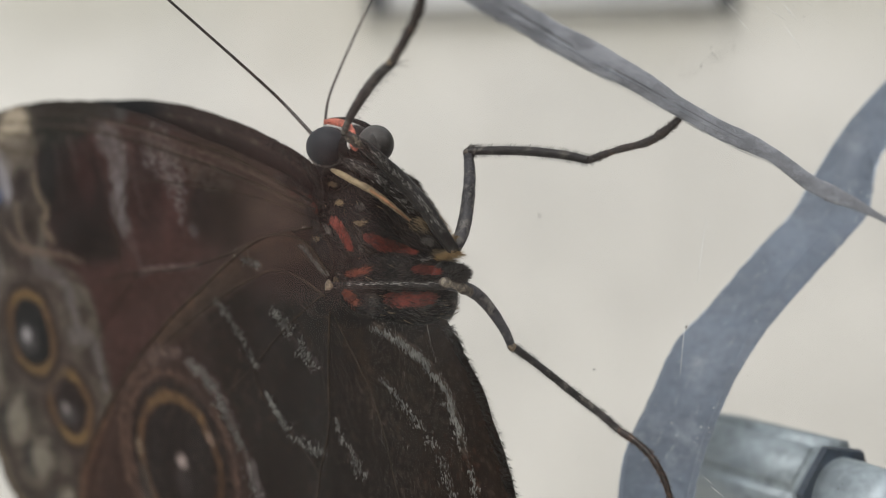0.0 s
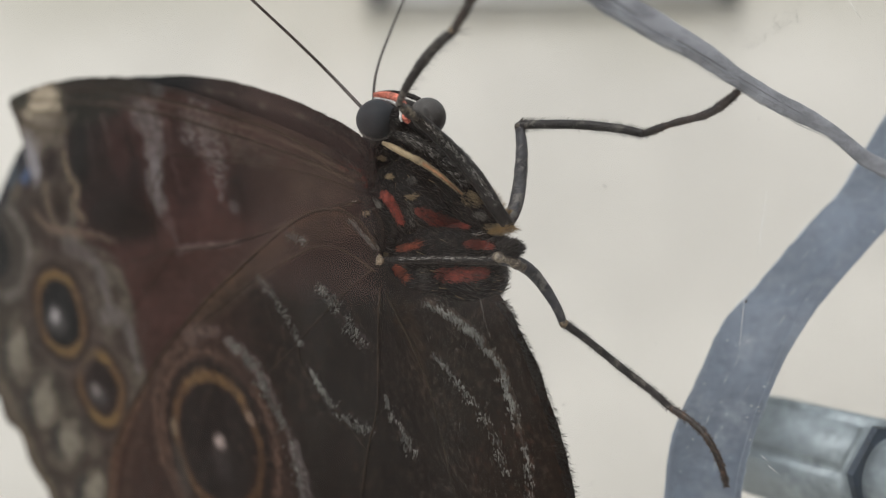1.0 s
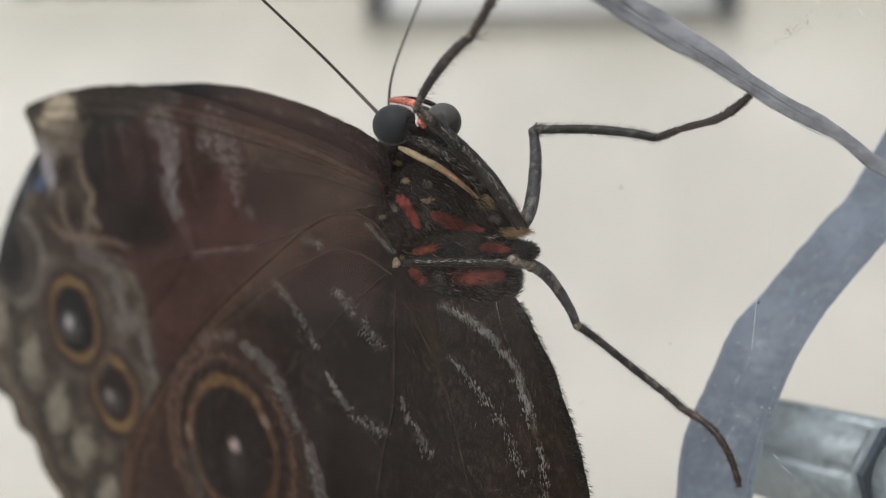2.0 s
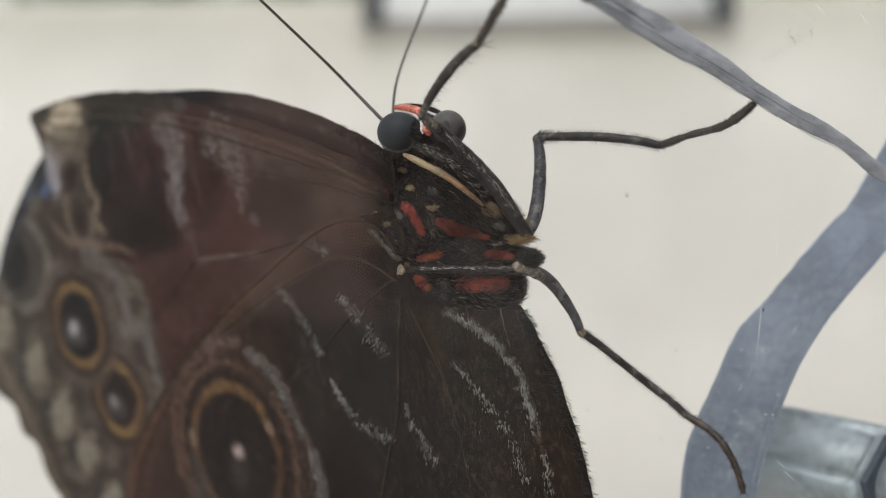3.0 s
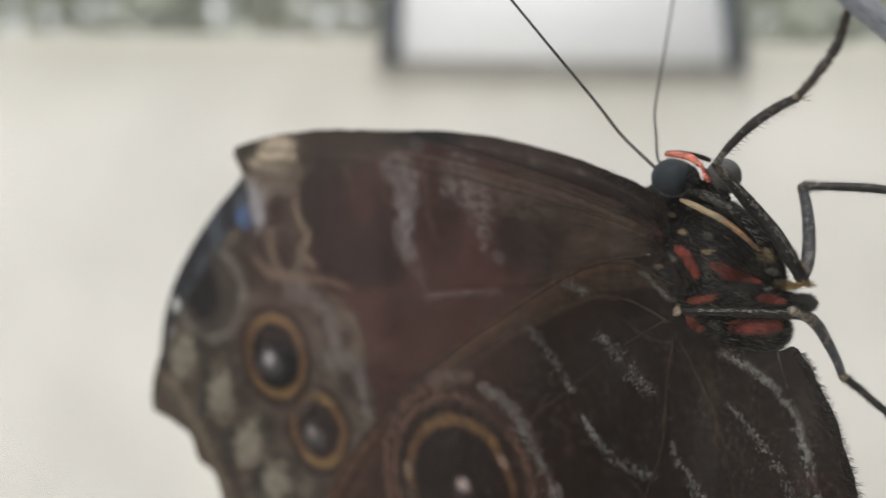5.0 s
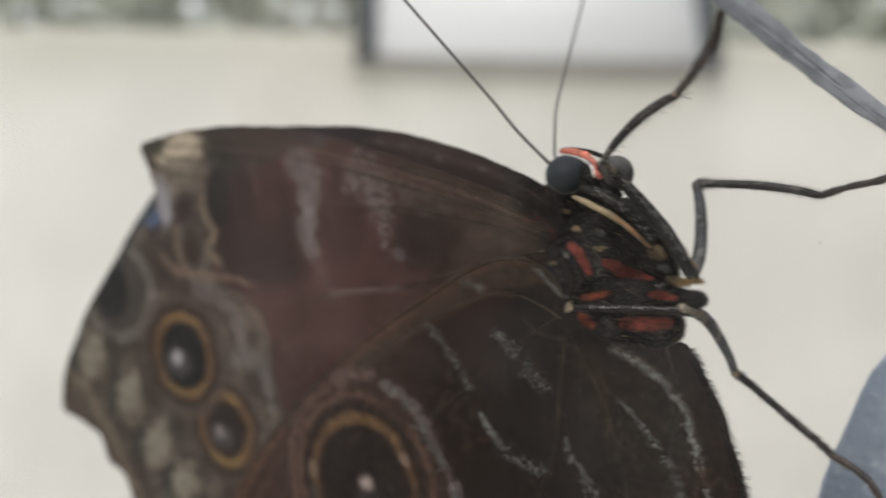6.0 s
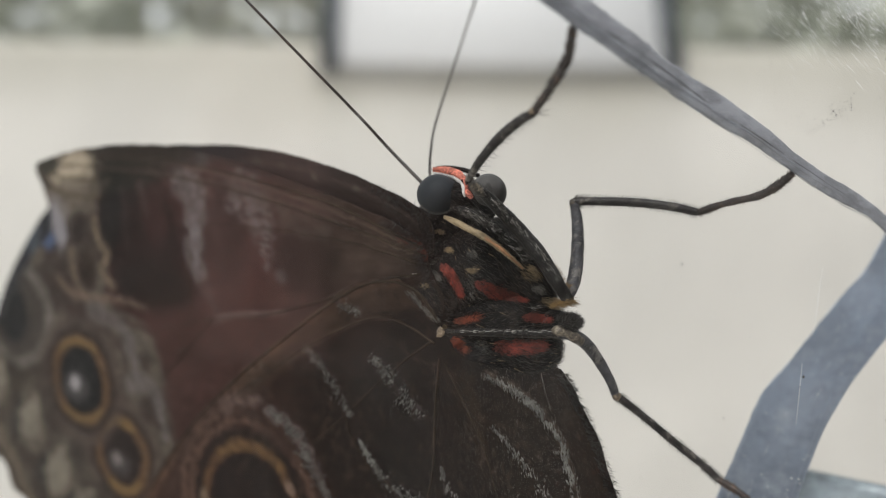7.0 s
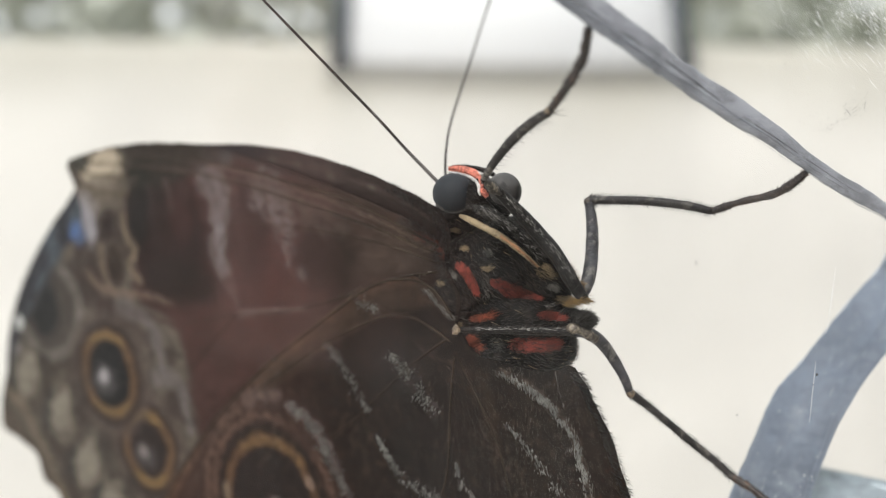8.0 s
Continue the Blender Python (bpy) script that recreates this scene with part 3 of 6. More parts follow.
AXIS = Vector((-0.01, -0.25, 0.97)).normalized()


def smooth(a, b, x):
    t = np.clip((x - a) / (b - a), 0, 1)
    return t * t * (3 - 2 * t)


def lattice(x, y, seed):
    h = np.sin(x * 127.1 + y * 311.7 + seed * 74.7) * 43758.5453
    return h - np.floor(h)


def vnoise(x, y, seed=0):
    i, j = np.floor(x), np.floor(y)
    a, b = x - i, y - j
    a, b = a * a * (3 - 2 * a), b * b * (3 - 2 * b)
    return (lattice(i, j, seed) * (1 - a) + lattice(i + 1, j, seed) * a) * (1 - b) + (lattice(i, j + 1, seed) * (1 - a) + lattice(i + 1, j + 1, seed) * a) * b


def fbm(x, y, seed=0, octaves=4):
    return sum(vnoise(x * 2 ** k, y * 2 ** k, seed + k) / 2 ** (k + 1) for k in range(octaves)) / (1 - 0.5 ** octaves)


def along(x, y, line):
    """Distance to a polyline, and how far along it the nearest point lies (0 to 1)."""
    best, where = np.full(x.shape, 1e9), np.zeros(x.shape)
    count = len(line) - 1
    for k, ((ax, ay), (bx, by)) in enumerate(zip(line, line[1:])):
        dx, dy = bx - ax, by - ay
        t = np.clip(((x - ax) * dx + (y - ay) * dy) / (dx * dx + dy * dy + 1e-12), 0, 1)
        d = np.hypot(x - ax - t * dx, y - ay - t * dy)
        near = d < best
        best = np.where(near, d, best)
        where = np.where(near, (k + t) / count, where)
    return best, where


class Paint:
    """Pigment laid down in layers over points (u, v) of a wing, in millimetres."""

    def __init__(self, u, v, base):
        self.u, self.v = u, v
        self.c = np.repeat(np.array(base, float)[None], len(u), 0)

    def lay(self, mask, colour):
        m = np.clip(mask, 0, 1)[:, None]
        self.c = self.c * (1 - m) + np.array(colour)[None] * m

    def band(self, line, colour, w0, w1=None, rag=0.5, grain=2.2, strength=1.0, seed=0, streak=0.65, fade=0.0):
        """A ragged, scaly stripe along a polyline."""
        d, s = along(self.u, self.v, [tuple(p) for p in spline(line, 5)])
        w = w0 + ((w0 if w1 is None else w1) - w0) * s
        n = fbm(self.u * grain, self.v * grain, seed)
        m = 1 - smooth(w * 0.55, w * 1.15, d + rag * (n - 0.5) * 2)
        sp = smooth(0.42, 0.62, vnoise(self.u * 2.2 + self.v * 0.9, self.v * 6.5 - self.u * 2.4, seed + 9) * 0.62 + n * 0.45)
        ends = smooth(0, fade, s) * smooth(0, fade, 1 - s) if fade else 1
        self.lay(m * (1 - streak + streak * sp) * strength * ends, colour)

    def ring(self, cu, cv, ru, rv, inner, outer, colour, strength=1.0, soft=0.06, a0=None, a1=None, seed=0, rag=0.06, broken=0.0):
        """An elliptic ring between two radii (1 is ru, rv), all round or over a sector in degrees."""
        x, y = (self.u - cu) / ru, (self.v - cv) / rv
        r = np.hypot(x, y) + rag * (fbm(self.u * 1.6, self.v * 1.6, seed) - 0.5) * 2
        m = smooth(inner - soft, inner + soft, r) * (1 - smooth(outer - soft, outer + soft, r))
        if a0 is not None:
            a = np.degrees(np.arctan2(y, x))
            a = (a - a0) % 360
            span = (a1 - a0) % 360
            m = m * smooth(0, span * 0.2, a) * (1 - smooth(span * 0.8, span, a))
        if broken:
            m = m * (1 - broken + broken * smooth(0.42, 0.6, vnoise(self.u * 2.4 + self.v, self.v * 5.5 - self.u * 2, seed + 4) * 0.6 + fbm(self.u * 2.2, self.v * 2.2, seed + 6) * 0.45))
        self.lay(m * strength, colour)

    def grain(self, seed):
        """Worn and missing scales: uneven tone at two sizes, stretched along the wing."""
        a = fbm(self.u * 0.9, self.v * 1.3, seed)
        b = vnoise(self.u * 3.1 + self.v, self.v * 5.0 - self.u * 1.3, seed + 7)
        self.c = self.c * (0.62 + 0.55 * a + 0.24 * b)[:, None]
        self.lay(smooth(0.86, 0.95, vnoise(self.u * 3.7, self.v * 3.9, seed + 11)) * smooth(0.4, 0.7, a) * 0.35, (0.09, 0.075, 0.062))
        return self.c * np.array((0.97, 0.89, 0.885))

    def spot(self, cu, cv, ru, rv, colour, strength=1.0, turn=0.0, soft=0.25, seed=0, rag=0.15):
        a = radians(turn)
        dx, dy = self.u - cu, self.v - cv
        x, y = (dx * math.cos(a) + dy * math.sin(a)) / ru, (-dx * math.sin(a) + dy * math.cos(a)) / rv
        r = np.hypot(x, y) + rag * (fbm(self.u * 1.1, self.v * 1.1, seed + 3) - 0.5) * 2
        self.lay((1 - smooth(1 - soft, 1 + soft, r)) * strength, colour)


GREY = (0.14, 0.133, 0.131)
CREAM = (0.42, 0.38, 0.285)
UMBER = (0.016, 0.0095, 0.0085)
OCHRE = (0.14, 0.095, 0.04)
DULL = (0.085, 0.052, 0.027)
BLACK = (0.007, 0.0072, 0.008)


def eyespot(p, cu, cv, ru, rv, core, inner, seed, pupil=0.17, glow=(0.33, 0.33, 0.33), pu=0.2, pv=-0.1):
    p.ring(cu, cv, ru, rv, -1, 1.5, (0.062, 0.048, 0.04), 0.7, 0.14, seed=seed)
    p.ring(cu, cv, ru, rv, 1.0, 1.2, (0.02, 0.0145, 0.012), 0.85, 0.07, seed=seed)
    p.ring(cu, cv, ru, rv, -1, 1.02, DULL, 1.0, 0.06, seed=seed, rag=0.07)
    for a in (35, 215):
        p.ring(cu, cv, ru, rv, inner, 0.97, OCHRE, 0.9, 0.06, a, a + 110, seed=seed + a, rag=0.07)
    p.ring(cu, cv, ru, rv, -1, inner, core, 1.0, 0.06, seed=seed, rag=0.06)
    p.spot(cu + pu, cv + pv, ru * pupil, rv * pupil, glow, 1.0, soft=0.5)
    p.spot(cu + pu, cv + pv - 0.5, ru * pupil * 2.2, rv * pupil * 1.6, (0.13, 0.13, 0.13), 0.45, soft=0.8)


def forewing_pigment(u, v):
    p = Paint(u, v, (0.04, 0.0195, 0.016))
    n = fbm(u * 0.16, v * 0.16, 5)
    p.lay(smooth(0.35, 0.75, n) * 0.6, (0.056, 0.0255, 0.022))
    # olive-brown near the body, raised to take in haze reflected in the glass
    p.lay((1 - smooth(7, 23, u)) * 0.85, (0.047, 0.036, 0.0275))
    p.lay((1 - smooth(0.5, 5.0, u)) * 0.85, (0.0135, 0.0115, 0.0095))
    # cells between the veins differ a little in tone
    ray = vnoise((v - 5) / (0.12 * u + 1.6) * 1.7, u * 0.07, 44)
    p.lay(smooth(0.5, 0.8, ray) * 0.4, (0.022, 0.011, 0.0095))
    # the dark field outside the first pale band, in three lobes
    p.spot(38.2, 8.0, 6.9, 6.4, (0.0125, 0.0062, 0.0055), 0.92, -8, 0.25, 1)
    p.spot(43.0, 11.5, 2.1, 4.6, (0.0085, 0.007, 0.0065), 0.9, 8, 0.3, 21)
    p.spot(36.5, 3.6, 6.2, 2.4, (0.011, 0.0068, 0.0058), 0.85, 4, 0.4, 22)
    p.spot(35.6, 10.4, 1.7, 2.8, (0.042, 0.0185, 0.0165), 0.6, -4, 0.5, 23)
    p.spot(39.5, 15.0, 8.5, 1.6, (0.0125, 0.013, 0.0098), 0.85, -3, 0.4, 24)
    p.spot(21.5, 5.0, 7.5, 3.8, (0.06, 0.026, 0.0225), 0.4, 0, 0.5, 28)
    p.spot(24.8, 8.2, 2.6, 5.0, (0.023, 0.0112, 0.0098), 0.7, 5, 0.4, 2)
    p.spot(14.5, 6.0, 4.3, 3.0, (0.015, 0.0098, 0.0075), 0.85, 8, 0.4, 3)
    p.spot(16.4, 6.0, 1.8, 2.6, (0.016, 0.0095, 0.008), 0.7, 0, 0.4, 25)
    p.band([(37.6, 14.0), (37.0, 12.6), (36.7, 11.0)], (0.075, 0.052, 0.043), 0.65, 0.35, 0.4, 1.6, 0.7, 26)
    p.band([(40.6, 13.4), (40.2, 10.5), (40.6, 7.5)], (0.04, 0.032, 0.03), 0.45, 0.3, 0.4, 1.6, 0.6, 27)
    # outer field, grey brown and marbled
    side = np.interp(v, [-40, -18, -12, -6, -1, 0.8, 2.4, 6.6, 10, 14, 19], [38, 37, 36, 37, 37.6, 42, 45.5, 44.3, 45.4, 45.0, 44.4])
    side = side + 1.2 * (fbm(u * 0.5, v * 0.5, 29) - 0.5)
    outer = smooth(-0.9, 0.9, u - side)
    marble = fbm(u * 0.33, v * 0.42, 21)
    p.lay(outer * 0.9, (0.05, 0.041, 0.033))
    p.lay(outer * smooth(0.48, 0.66, marble) * 0.75, (0.098, 0.088, 0.07))
    p.lay(outer * smooth(0.48, 0.36, marble) * 0.7, (0.03, 0.022, 0.0185))
    p.lay(outer * smooth(0.5, 0.7, fbm(u * 0.7, v * 0.7, 88)) * 0.4, (0.045, 0.044, 0.034))
    p.lay(smooth(56, 68, u) * outer * 0.5, (0.055, 0.05, 0.038))
    # apex
    p.spot(48.3, 16.0, 4.1, 1.9, CREAM, 0.9, -10, 0.35, 7, 0.3)
    p.spot(49.6, 13.7, 5.2, 1.7, (0.13, 0.115, 0.09), 0.85, -8, 0.4, 8, 0.35)
    p.spot(52.5, 12.2, 2.2, 1.5, (0.2, 0.19, 0.18), 0.7, 20, 0.4, 8, 0.35)
    for q in (-0.2, 1.6, 3.0):
        p.band([(44.5, 13.2 + q), (49, 13.6 + q), (54, 15.2 + q * 0.6)], (0.06, 0.05, 0.028), 0.22, rag=0.25, seed=31)
    p.spot(53.2, 17.0, 2.0, 0.9, (0.03, 0.032, 0.024), 0.9, 6, 0.4, 6, 0.3)
    p.spot(52.4, 10.2, 1.25, 2.4, (0.24, 0.245, 0.265), 0.9, -10, 0.4, 9, 0.3)
    p.spot(54.6, 8.9, 1.3, 1.1, (0.06, 0.1, 0.19), 0.8, 0, 0.5, 9)
    p.spot(48.7, 9.7, 1.1, 1.7, UMBER, 0.85, 12, 0.4, 33, 0.3)
    p.spot(47.9, 5.7, 1.5, 2.6, (0.023, 0.0145, 0.0105), 0.85, -8, 0.4, 34, 0.3)
    # the dark third spot at the margin, in pale rings
    p.ring(62.3, 0.6, 5.4, 4.8, 1.0, 1.3, (0.13, 0.125, 0.11), 0.75, 0.1, seed=41, rag=0.12)
    p.ring(62.3, 0.6, 5.4, 4.8, -1, 0.98, (0.042, 0.038, 0.032), 0.9, 0.08, seed=42, rag=0.1)
    p.ring(63.4, 0.9, 3.4, 4.0, -1, 0.95, (0.0105, 0.0115, 0.013), 0.95, 0.16, seed=43, rag=0.12)
    p.spot(71.4, -3.8, 1.8, 1.3, (0.23, 0.23, 0.22), 0.85, 45, 0.4, 44, 0.3)
    # arcs of the outer field
    p.band([(45.8, 10.6), (45.2, 8.6), (44.1, 7.0), (45.4, 5.3), (43.6, 3.6)], (0.15, 0.122, 0.085), 0.75, 0.5, rag=0.4, seed=35, grain=1.3)
    p.band([(50.4, 7.4), (50.2, 4.4), (48.4, 2.2)], (0.12, 0.095, 0.07), 0.8, 0.5, rag=0.4, seed=36, grain=1.3)
    p.band([(54, 5.2), (51, 2.9), (46.5, 2.4), (42, 2.2), (37.6, 1.2)], (0.125, 0.095, 0.072), 0.75, 0.3, rag=0.4, seed=37, grain=1.3, fade=0.12)
    p.band([(52, 1.2), (46, 0.4), (40.5, -0.4), (37, -1.4)], (0.04, 0.021, 0.0165), 0.6, 0.4, rag=0.25, seed=38)
    # pale bands
    p.band([(30.2, 13.7), (29.6, 12.2), (29.4, 10.4), (29.5, 8.4), (29.8, 6.6), (29.8, 5.2)], GREY, 2.3, 1.2, 0.9, 0.9, 0.72, 11, 0.45)
    p.band([(29.6, 4.9), (28.6, 3.2), (27.5, 1.5)], (0.09, 0.076, 0.074), 1.0, 0.35, 0.7, 1.1, 0.45, 10, 0.7)
    p.band([(29.5, 9.6), (29.6, 7.4), (29.8, 5.4)], (0.19, 0.185, 0.19), 0.9, 0.5, 0.6, 1.2, 0.45, 19, 0.6)
    p.band([(22.0, 12.0), (20.6, 10.6), (19.9, 8.6), (19.6, 6.2)], GREY, 2.9, 0.9, 1.3, 1.5, 0.6, 12, 0.85)
    p.spot(17.9, 4.5, 0.7, 0.6, (0.085, 0.08, 0.08), 0.5, 0, 0.5, 48, 0.4)
    p.band([(18.5, 11.0), (16, 9.4), (12, 8.2)], (0.07, 0.062, 0.05), 1.6, 1.0, 1.2, 1.4, 0.5, 14, 0.9)
    p.band([(23.6, 12.6), (19.5, 11.4), (14, 9.9)], (0.085, 0.066, 0.057), 1.1, 0.5, 0.8, 1.2, 0.5, 13)
    p.band([(26.8, 12.4), (26.4, 9), (26.0, 6)], (0.07, 0.043, 0.039), 0.6, 0.35, 0.5, 1.2, 0.55, 45)
    p.band([(28.4, 0.4), (25.4, 0.9), (20.5, 1.1), (17, 1.5)], (0.19, 0.155, 0.15), 0.5, 0.25, 0.3, 1.6, 0.42, 15, 0.5, 0.15)
    # costa
    p.band([(44, 17.2), (36, 16.2), (27, 14.6), (18, 12.2), (10, 9.8), (2, 6.6)], (0.088, 0.063, 0.05), 0.34, 0.3, 0.25, 1.1, 0.75, 16)
    p.band([(44, 16.0), (36, 15.1), (27, 13.6), (18, 11.3), (10, 8.9), (2, 6.2)], (0.078, 0.056, 0.045), 0.4, 0.2, 0.3, 0.8, 0.7, 17)
    p.band([(34, 15.7), (26, 14.1), (18, 11.8), (10, 9.4)], (0.066, 0.042, 0.036), 0.3, 0.2, 0.3, 0.8, 0.7, 47)
    p.band([(46, 17.9), (38, 17.5), (31, 16.6), (22, 14.6), (14, 12.1)], (0.026, 0.021, 0.018), 0.5, 0.4, 0.2, 1.2, 0.7, 18)
    p.spot(27.5, 15.7, 1.2, 0.9, (0.08, 0.085, 0.085), 0.55, 0, 0.5, 46, 0.3)
    p.spot(4.1, 9.2, 0.45, 0.3, (0.15, 0.085, 0.045), 0.7, 20)
    p.band([(3.6, 7.5), (2.0, 7.1), (0.9, 6.0)], (0.14, 0.045, 0.032), 0.4, 0.5, 0.3, 1.6, 0.7, 20, 0.5)
    p.lay(smooth(24, 31, u) * smooth(14.9, 15.8, v - 0.02 * (u - 30)) * (1 - smooth(44, 46, u)) * 0.75, (0.021, 0.0195, 0.015))
    # eyespots with their grey halos
    p.band([(47.6, 1.0), (43.4, -0.4), (41.4, -3.2), (41.3, -5.6)], GREY, 1.3, 0.8, 0.7, 1.1, 0.6, 51, 0.45)
    p.band([(43.0, -6.6), (39.6, -6.4), (37.9, -8.2), (37.3, -11.6)], GREY, 1.3, 0.8, 0.7, 1.1, 0.6, 52, 0.45)
    p.band([(44.6, -1.6), (42.9, -4.0), (43.3, -6.3)], (0.05, 0.039, 0.033), 0.6, 0.45, 0.3, 1.5, 0.8, 53)
    eyespot(p, 45.1, -14.4, 4.5, 4.4, (0.0175, 0.0115, 0.0105), 0.72, 61, 0.16, (0.2, 0.18, 0.17), 0.95, -0.4)
    eyespot(p, 51.2, -6.6, 5.15, 4.9, BLACK, 0.78, 62, 0.17, (0.36, 0.36, 0.37), 1.0, -0.3)
    # margin blotches
    for k, (a, b, ra, rb, turn) in enumerate(((68.6, -7.8, 2.2, 3.2, 36), (61.6, -11.7, 2.1, 3.3, 26), (57.4, -17.4, 1.9, 3.2, 36), (53.0, -21.4, 1.9, 2.6, 38), (49.5, -27, 1.6, 3.0, 35))):
        p.spot(a + 2.4, b - 0.2, ra * 0.9, rb * 0.8, (0.024, 0.025, 0.023), 0.8, turn, 0.4, 70 + k, 0.35)
        p.spot(a - 3.6, b + 2.0, ra * 0.9, rb * 0.8, (0.03, 0.026, 0.021), 0.6, turn, 0.4, 75 + k, 0.35)
        p.spot(a, b, ra, rb, (0.2, 0.19, 0.15), 0.8, turn, 0.45, 80 + k, 0.6)
    p.band([(73.4, -9.5), (70, -12.2), (66, -17.6), (61.5, -24), (57, -31)], (0.15, 0.128, 0.092), 0.9, 0.9, 0.7, 0.9, 0.8, 55)
    p.band([(76, -12.6), (71.8, -14.6), (67.4, -18.6), (63.6, -24)], (0.06, 0.045, 0.033), 0.9, 0.7, 0.5, 1.0, 0.8, 56)
    p.band([(59, 6.6), (66, 0.2), (71.6, -5), (75.3, -11)], (0.024, 0.026, 0.027), 0.9, 0.6, 0.5, 0.9, 0.8, 57)
    return p.grain(201)


def hindwing_pigment(u, v):
    p = Paint(u, v, (0.0112, 0.0066, 0.005))
    n = fbm(u * 0.14, v * 0.14, 105)
    p.lay(smooth(0.4, 0.8, n) * 0.6, (0.022, 0.0122, 0.0095))
    p.lay((1 - smooth(-5, 1.5, u)) * 0.7, (0.021, 0.0155, 0.0108))
    p.lay(smooth(12, 26, u) * 0.8, (0.037, 0.0205, 0.0165))
    p.spot(1.5, -1.5, 4.5, 3.5, (0.012, 0.0105, 0.0098), 0.8, 0, 0.5, 4)
    # paler brown patch, part of it reflected haze put into the colour
    p.spot(8.0, -4.5, 7.0, 4.6, (0.0195, 0.0145, 0.0125), 0.6, 20, 0.5, 7)
    p.spot(-6.5, -1.3, 7, 2.6, (0.0075, 0.0068, 0.0065), 0.85, 0, 0.5, 5)
    p.spot(4.5, -9.0, 3.2, 4.0, (0.0095, 0.0066, 0.0058), 0.7, 20, 0.4, 6)
    p.spot(0, -16, 5.0, 6.0, (0.009, 0.0066, 0.0056), 0.6, 10, 0.5, 8)
    p.spot(-7.0, -9.0, 3.0, 5.0, (0.014, 0.0115, 0.0075), 0.6, 15, 0.5, 9)
    # front edge
    p.band([(0.4, 1.4), (2.4, 3.5), (5, 4.0), (9, 3.1), (16, -0.3), (23, -4.2), (30.5, -9.3), (38, -15.5), (43, -21.5), (46, -30)], (0.115, 0.076, 0.05), 0.5, 1.1, 0.25, 1.0, 0.85, 111)
    p.band([(24, -6.2), (30, -10.6), (36.5, -16.6), (41, -23), (43, -30)], (0.062, 0.041, 0.031), 0.5, 0.9, 0.5, 0.8, 0.7, 113)
    p.band([(5, 1.0), (7.5, 1.0), (12, -0.6), (18, -3.2)], (0.075, 0.055, 0.041), 0.22, 0.18, 0.15, 1.5, 0.75, 112)
    p.band([(1.0, 2.4), (4.4, 3.3), (9, 2.4), (16, -1.0), (23, -4.9)], (0.05, 0.034, 0.024), 0.9, 0.8, 0.5, 0.9, 0.6, 114)
    p.band([(4.9, -0.4), (3.0, -1.9), (1.4, -2.4), (0.1, -2.4)], (0.08, 0.07, 0.058), 0.14, 0.16, 0.12, 2.4, 0.7, 115)
    # the big eyespot: tan rings on umber, grey scaly blotches outside, an ochre ring, a dark core
    c = (24.4, -17.7, 7.1, 7.0)
    p.ring(*c, 1.0, 1.62, (0.034, 0.0215, 0.0175), 0.85, 0.15, seed=121)
    p.ring(*c, 1.0, 1.16, (0.015, 0.0105, 0.009), 0.9, 0.06, seed=125, rag=0.08)
    for inner, outer, a, b, k in ((1.2, 1.29, -70, 130, 0), (1.36, 1.46, -70, 100, 1), (1.22, 1.32, 130, 215, 2)):
        p.ring(*c, inner, outer, (0.115, 0.08, 0.06), 0.9, 0.05, a, b, seed=122 + k, rag=0.1, broken=0.3)
    p.band([(20.4, -7.6), (18.6, -8.5), (17.2, -9.5), (16.0, -10.9), (15.2, -12.7)], GREY, 0.85, 0.7, 0.7, 1.3, 0.85, 150, 0.5)
    p.band([(15.1, -12.8), (13.9, -14.8), (13.2, -16.4)], (0.12, 0.112, 0.108), 0.5, 0.4, 0.4, 1.6, 0.75, 151, 0.6)
    p.band([(12.9, -16.6), (12.2, -19), (12.0, -23), (13.5, -28)], (0.15, 0.15, 0.152), 0.85, 0.7, 0.5, 1.3, 0.85, 128, 0.5)
    p.band([(27.2, -7.7), (24.8, -6.9), (22.0, -6.7)], (0.125, 0.1, 0.09), 0.85, 0.75, 0.7, 1.0, 0.75, 152, 0.4)
    p.band([(33.4, -12), (30.8, -9.6), (28.2, -8.0)], (0.06, 0.042, 0.035), 0.8, 0.7, 0.6, 1.0, 0.7, 153)
    p.ring(*c, 0.86, 1.0, (0.075, 0.048, 0.026), 0.95, 0.05, seed=126, rag=0.07, broken=0.25)
    p.ring(*c, 0.83, 1.01, (0.13, 0.09, 0.042), 0.8, 0.05, 40, 150, seed=129, rag=0.07)
    p.ring(*c, 0.88, 0.99, (0.105, 0.068, 0.036), 0.85, 0.05, -80, 55, seed=130, rag=0.08, broken=0.3)
    p.ring(*c, -1, 0.84, (0.0135, 0.0098, 0.0092), 1.0, 0.05, seed=127, rag=0.07)
    p.spot(18.7, -14.6, 0.75, 0.55, (0.2, 0.165, 0.13), 0.7, 40, 0.4, 8)
    p.spot(31.3, -17.0, 0.6, 0.95, (0.17, 0.15, 0.11), 0.75, 0, 0.4, 9)
    p.spot(31.0, -21.5, 1.1, 3.0, (0.045, 0.046, 0.043), 0.7, -12, 0.4, 10)
    p.spot(24.0, -17.6, 0.85, 0.75, (0.29, 0.275, 0.265), 1.0, soft=0.6)
    p.spot(24.0, -19.6, 1.4, 1.6, (0.05, 0.048, 0.048), 0.5, soft=0.7)
    # a second eyespot lower down
    eyespot(p, 9.5, -31.5, 5.2, 5.0, BLACK, 0.76, 130)
    # scaly grey marks
    p.band([(14.6, -1.6), (12.3, -4.2), (10.3, -7.0)], (0.08, 0.076, 0.075), 0.8, 0.4, 0.9, 2.4, 0.32, 141, 1.0)
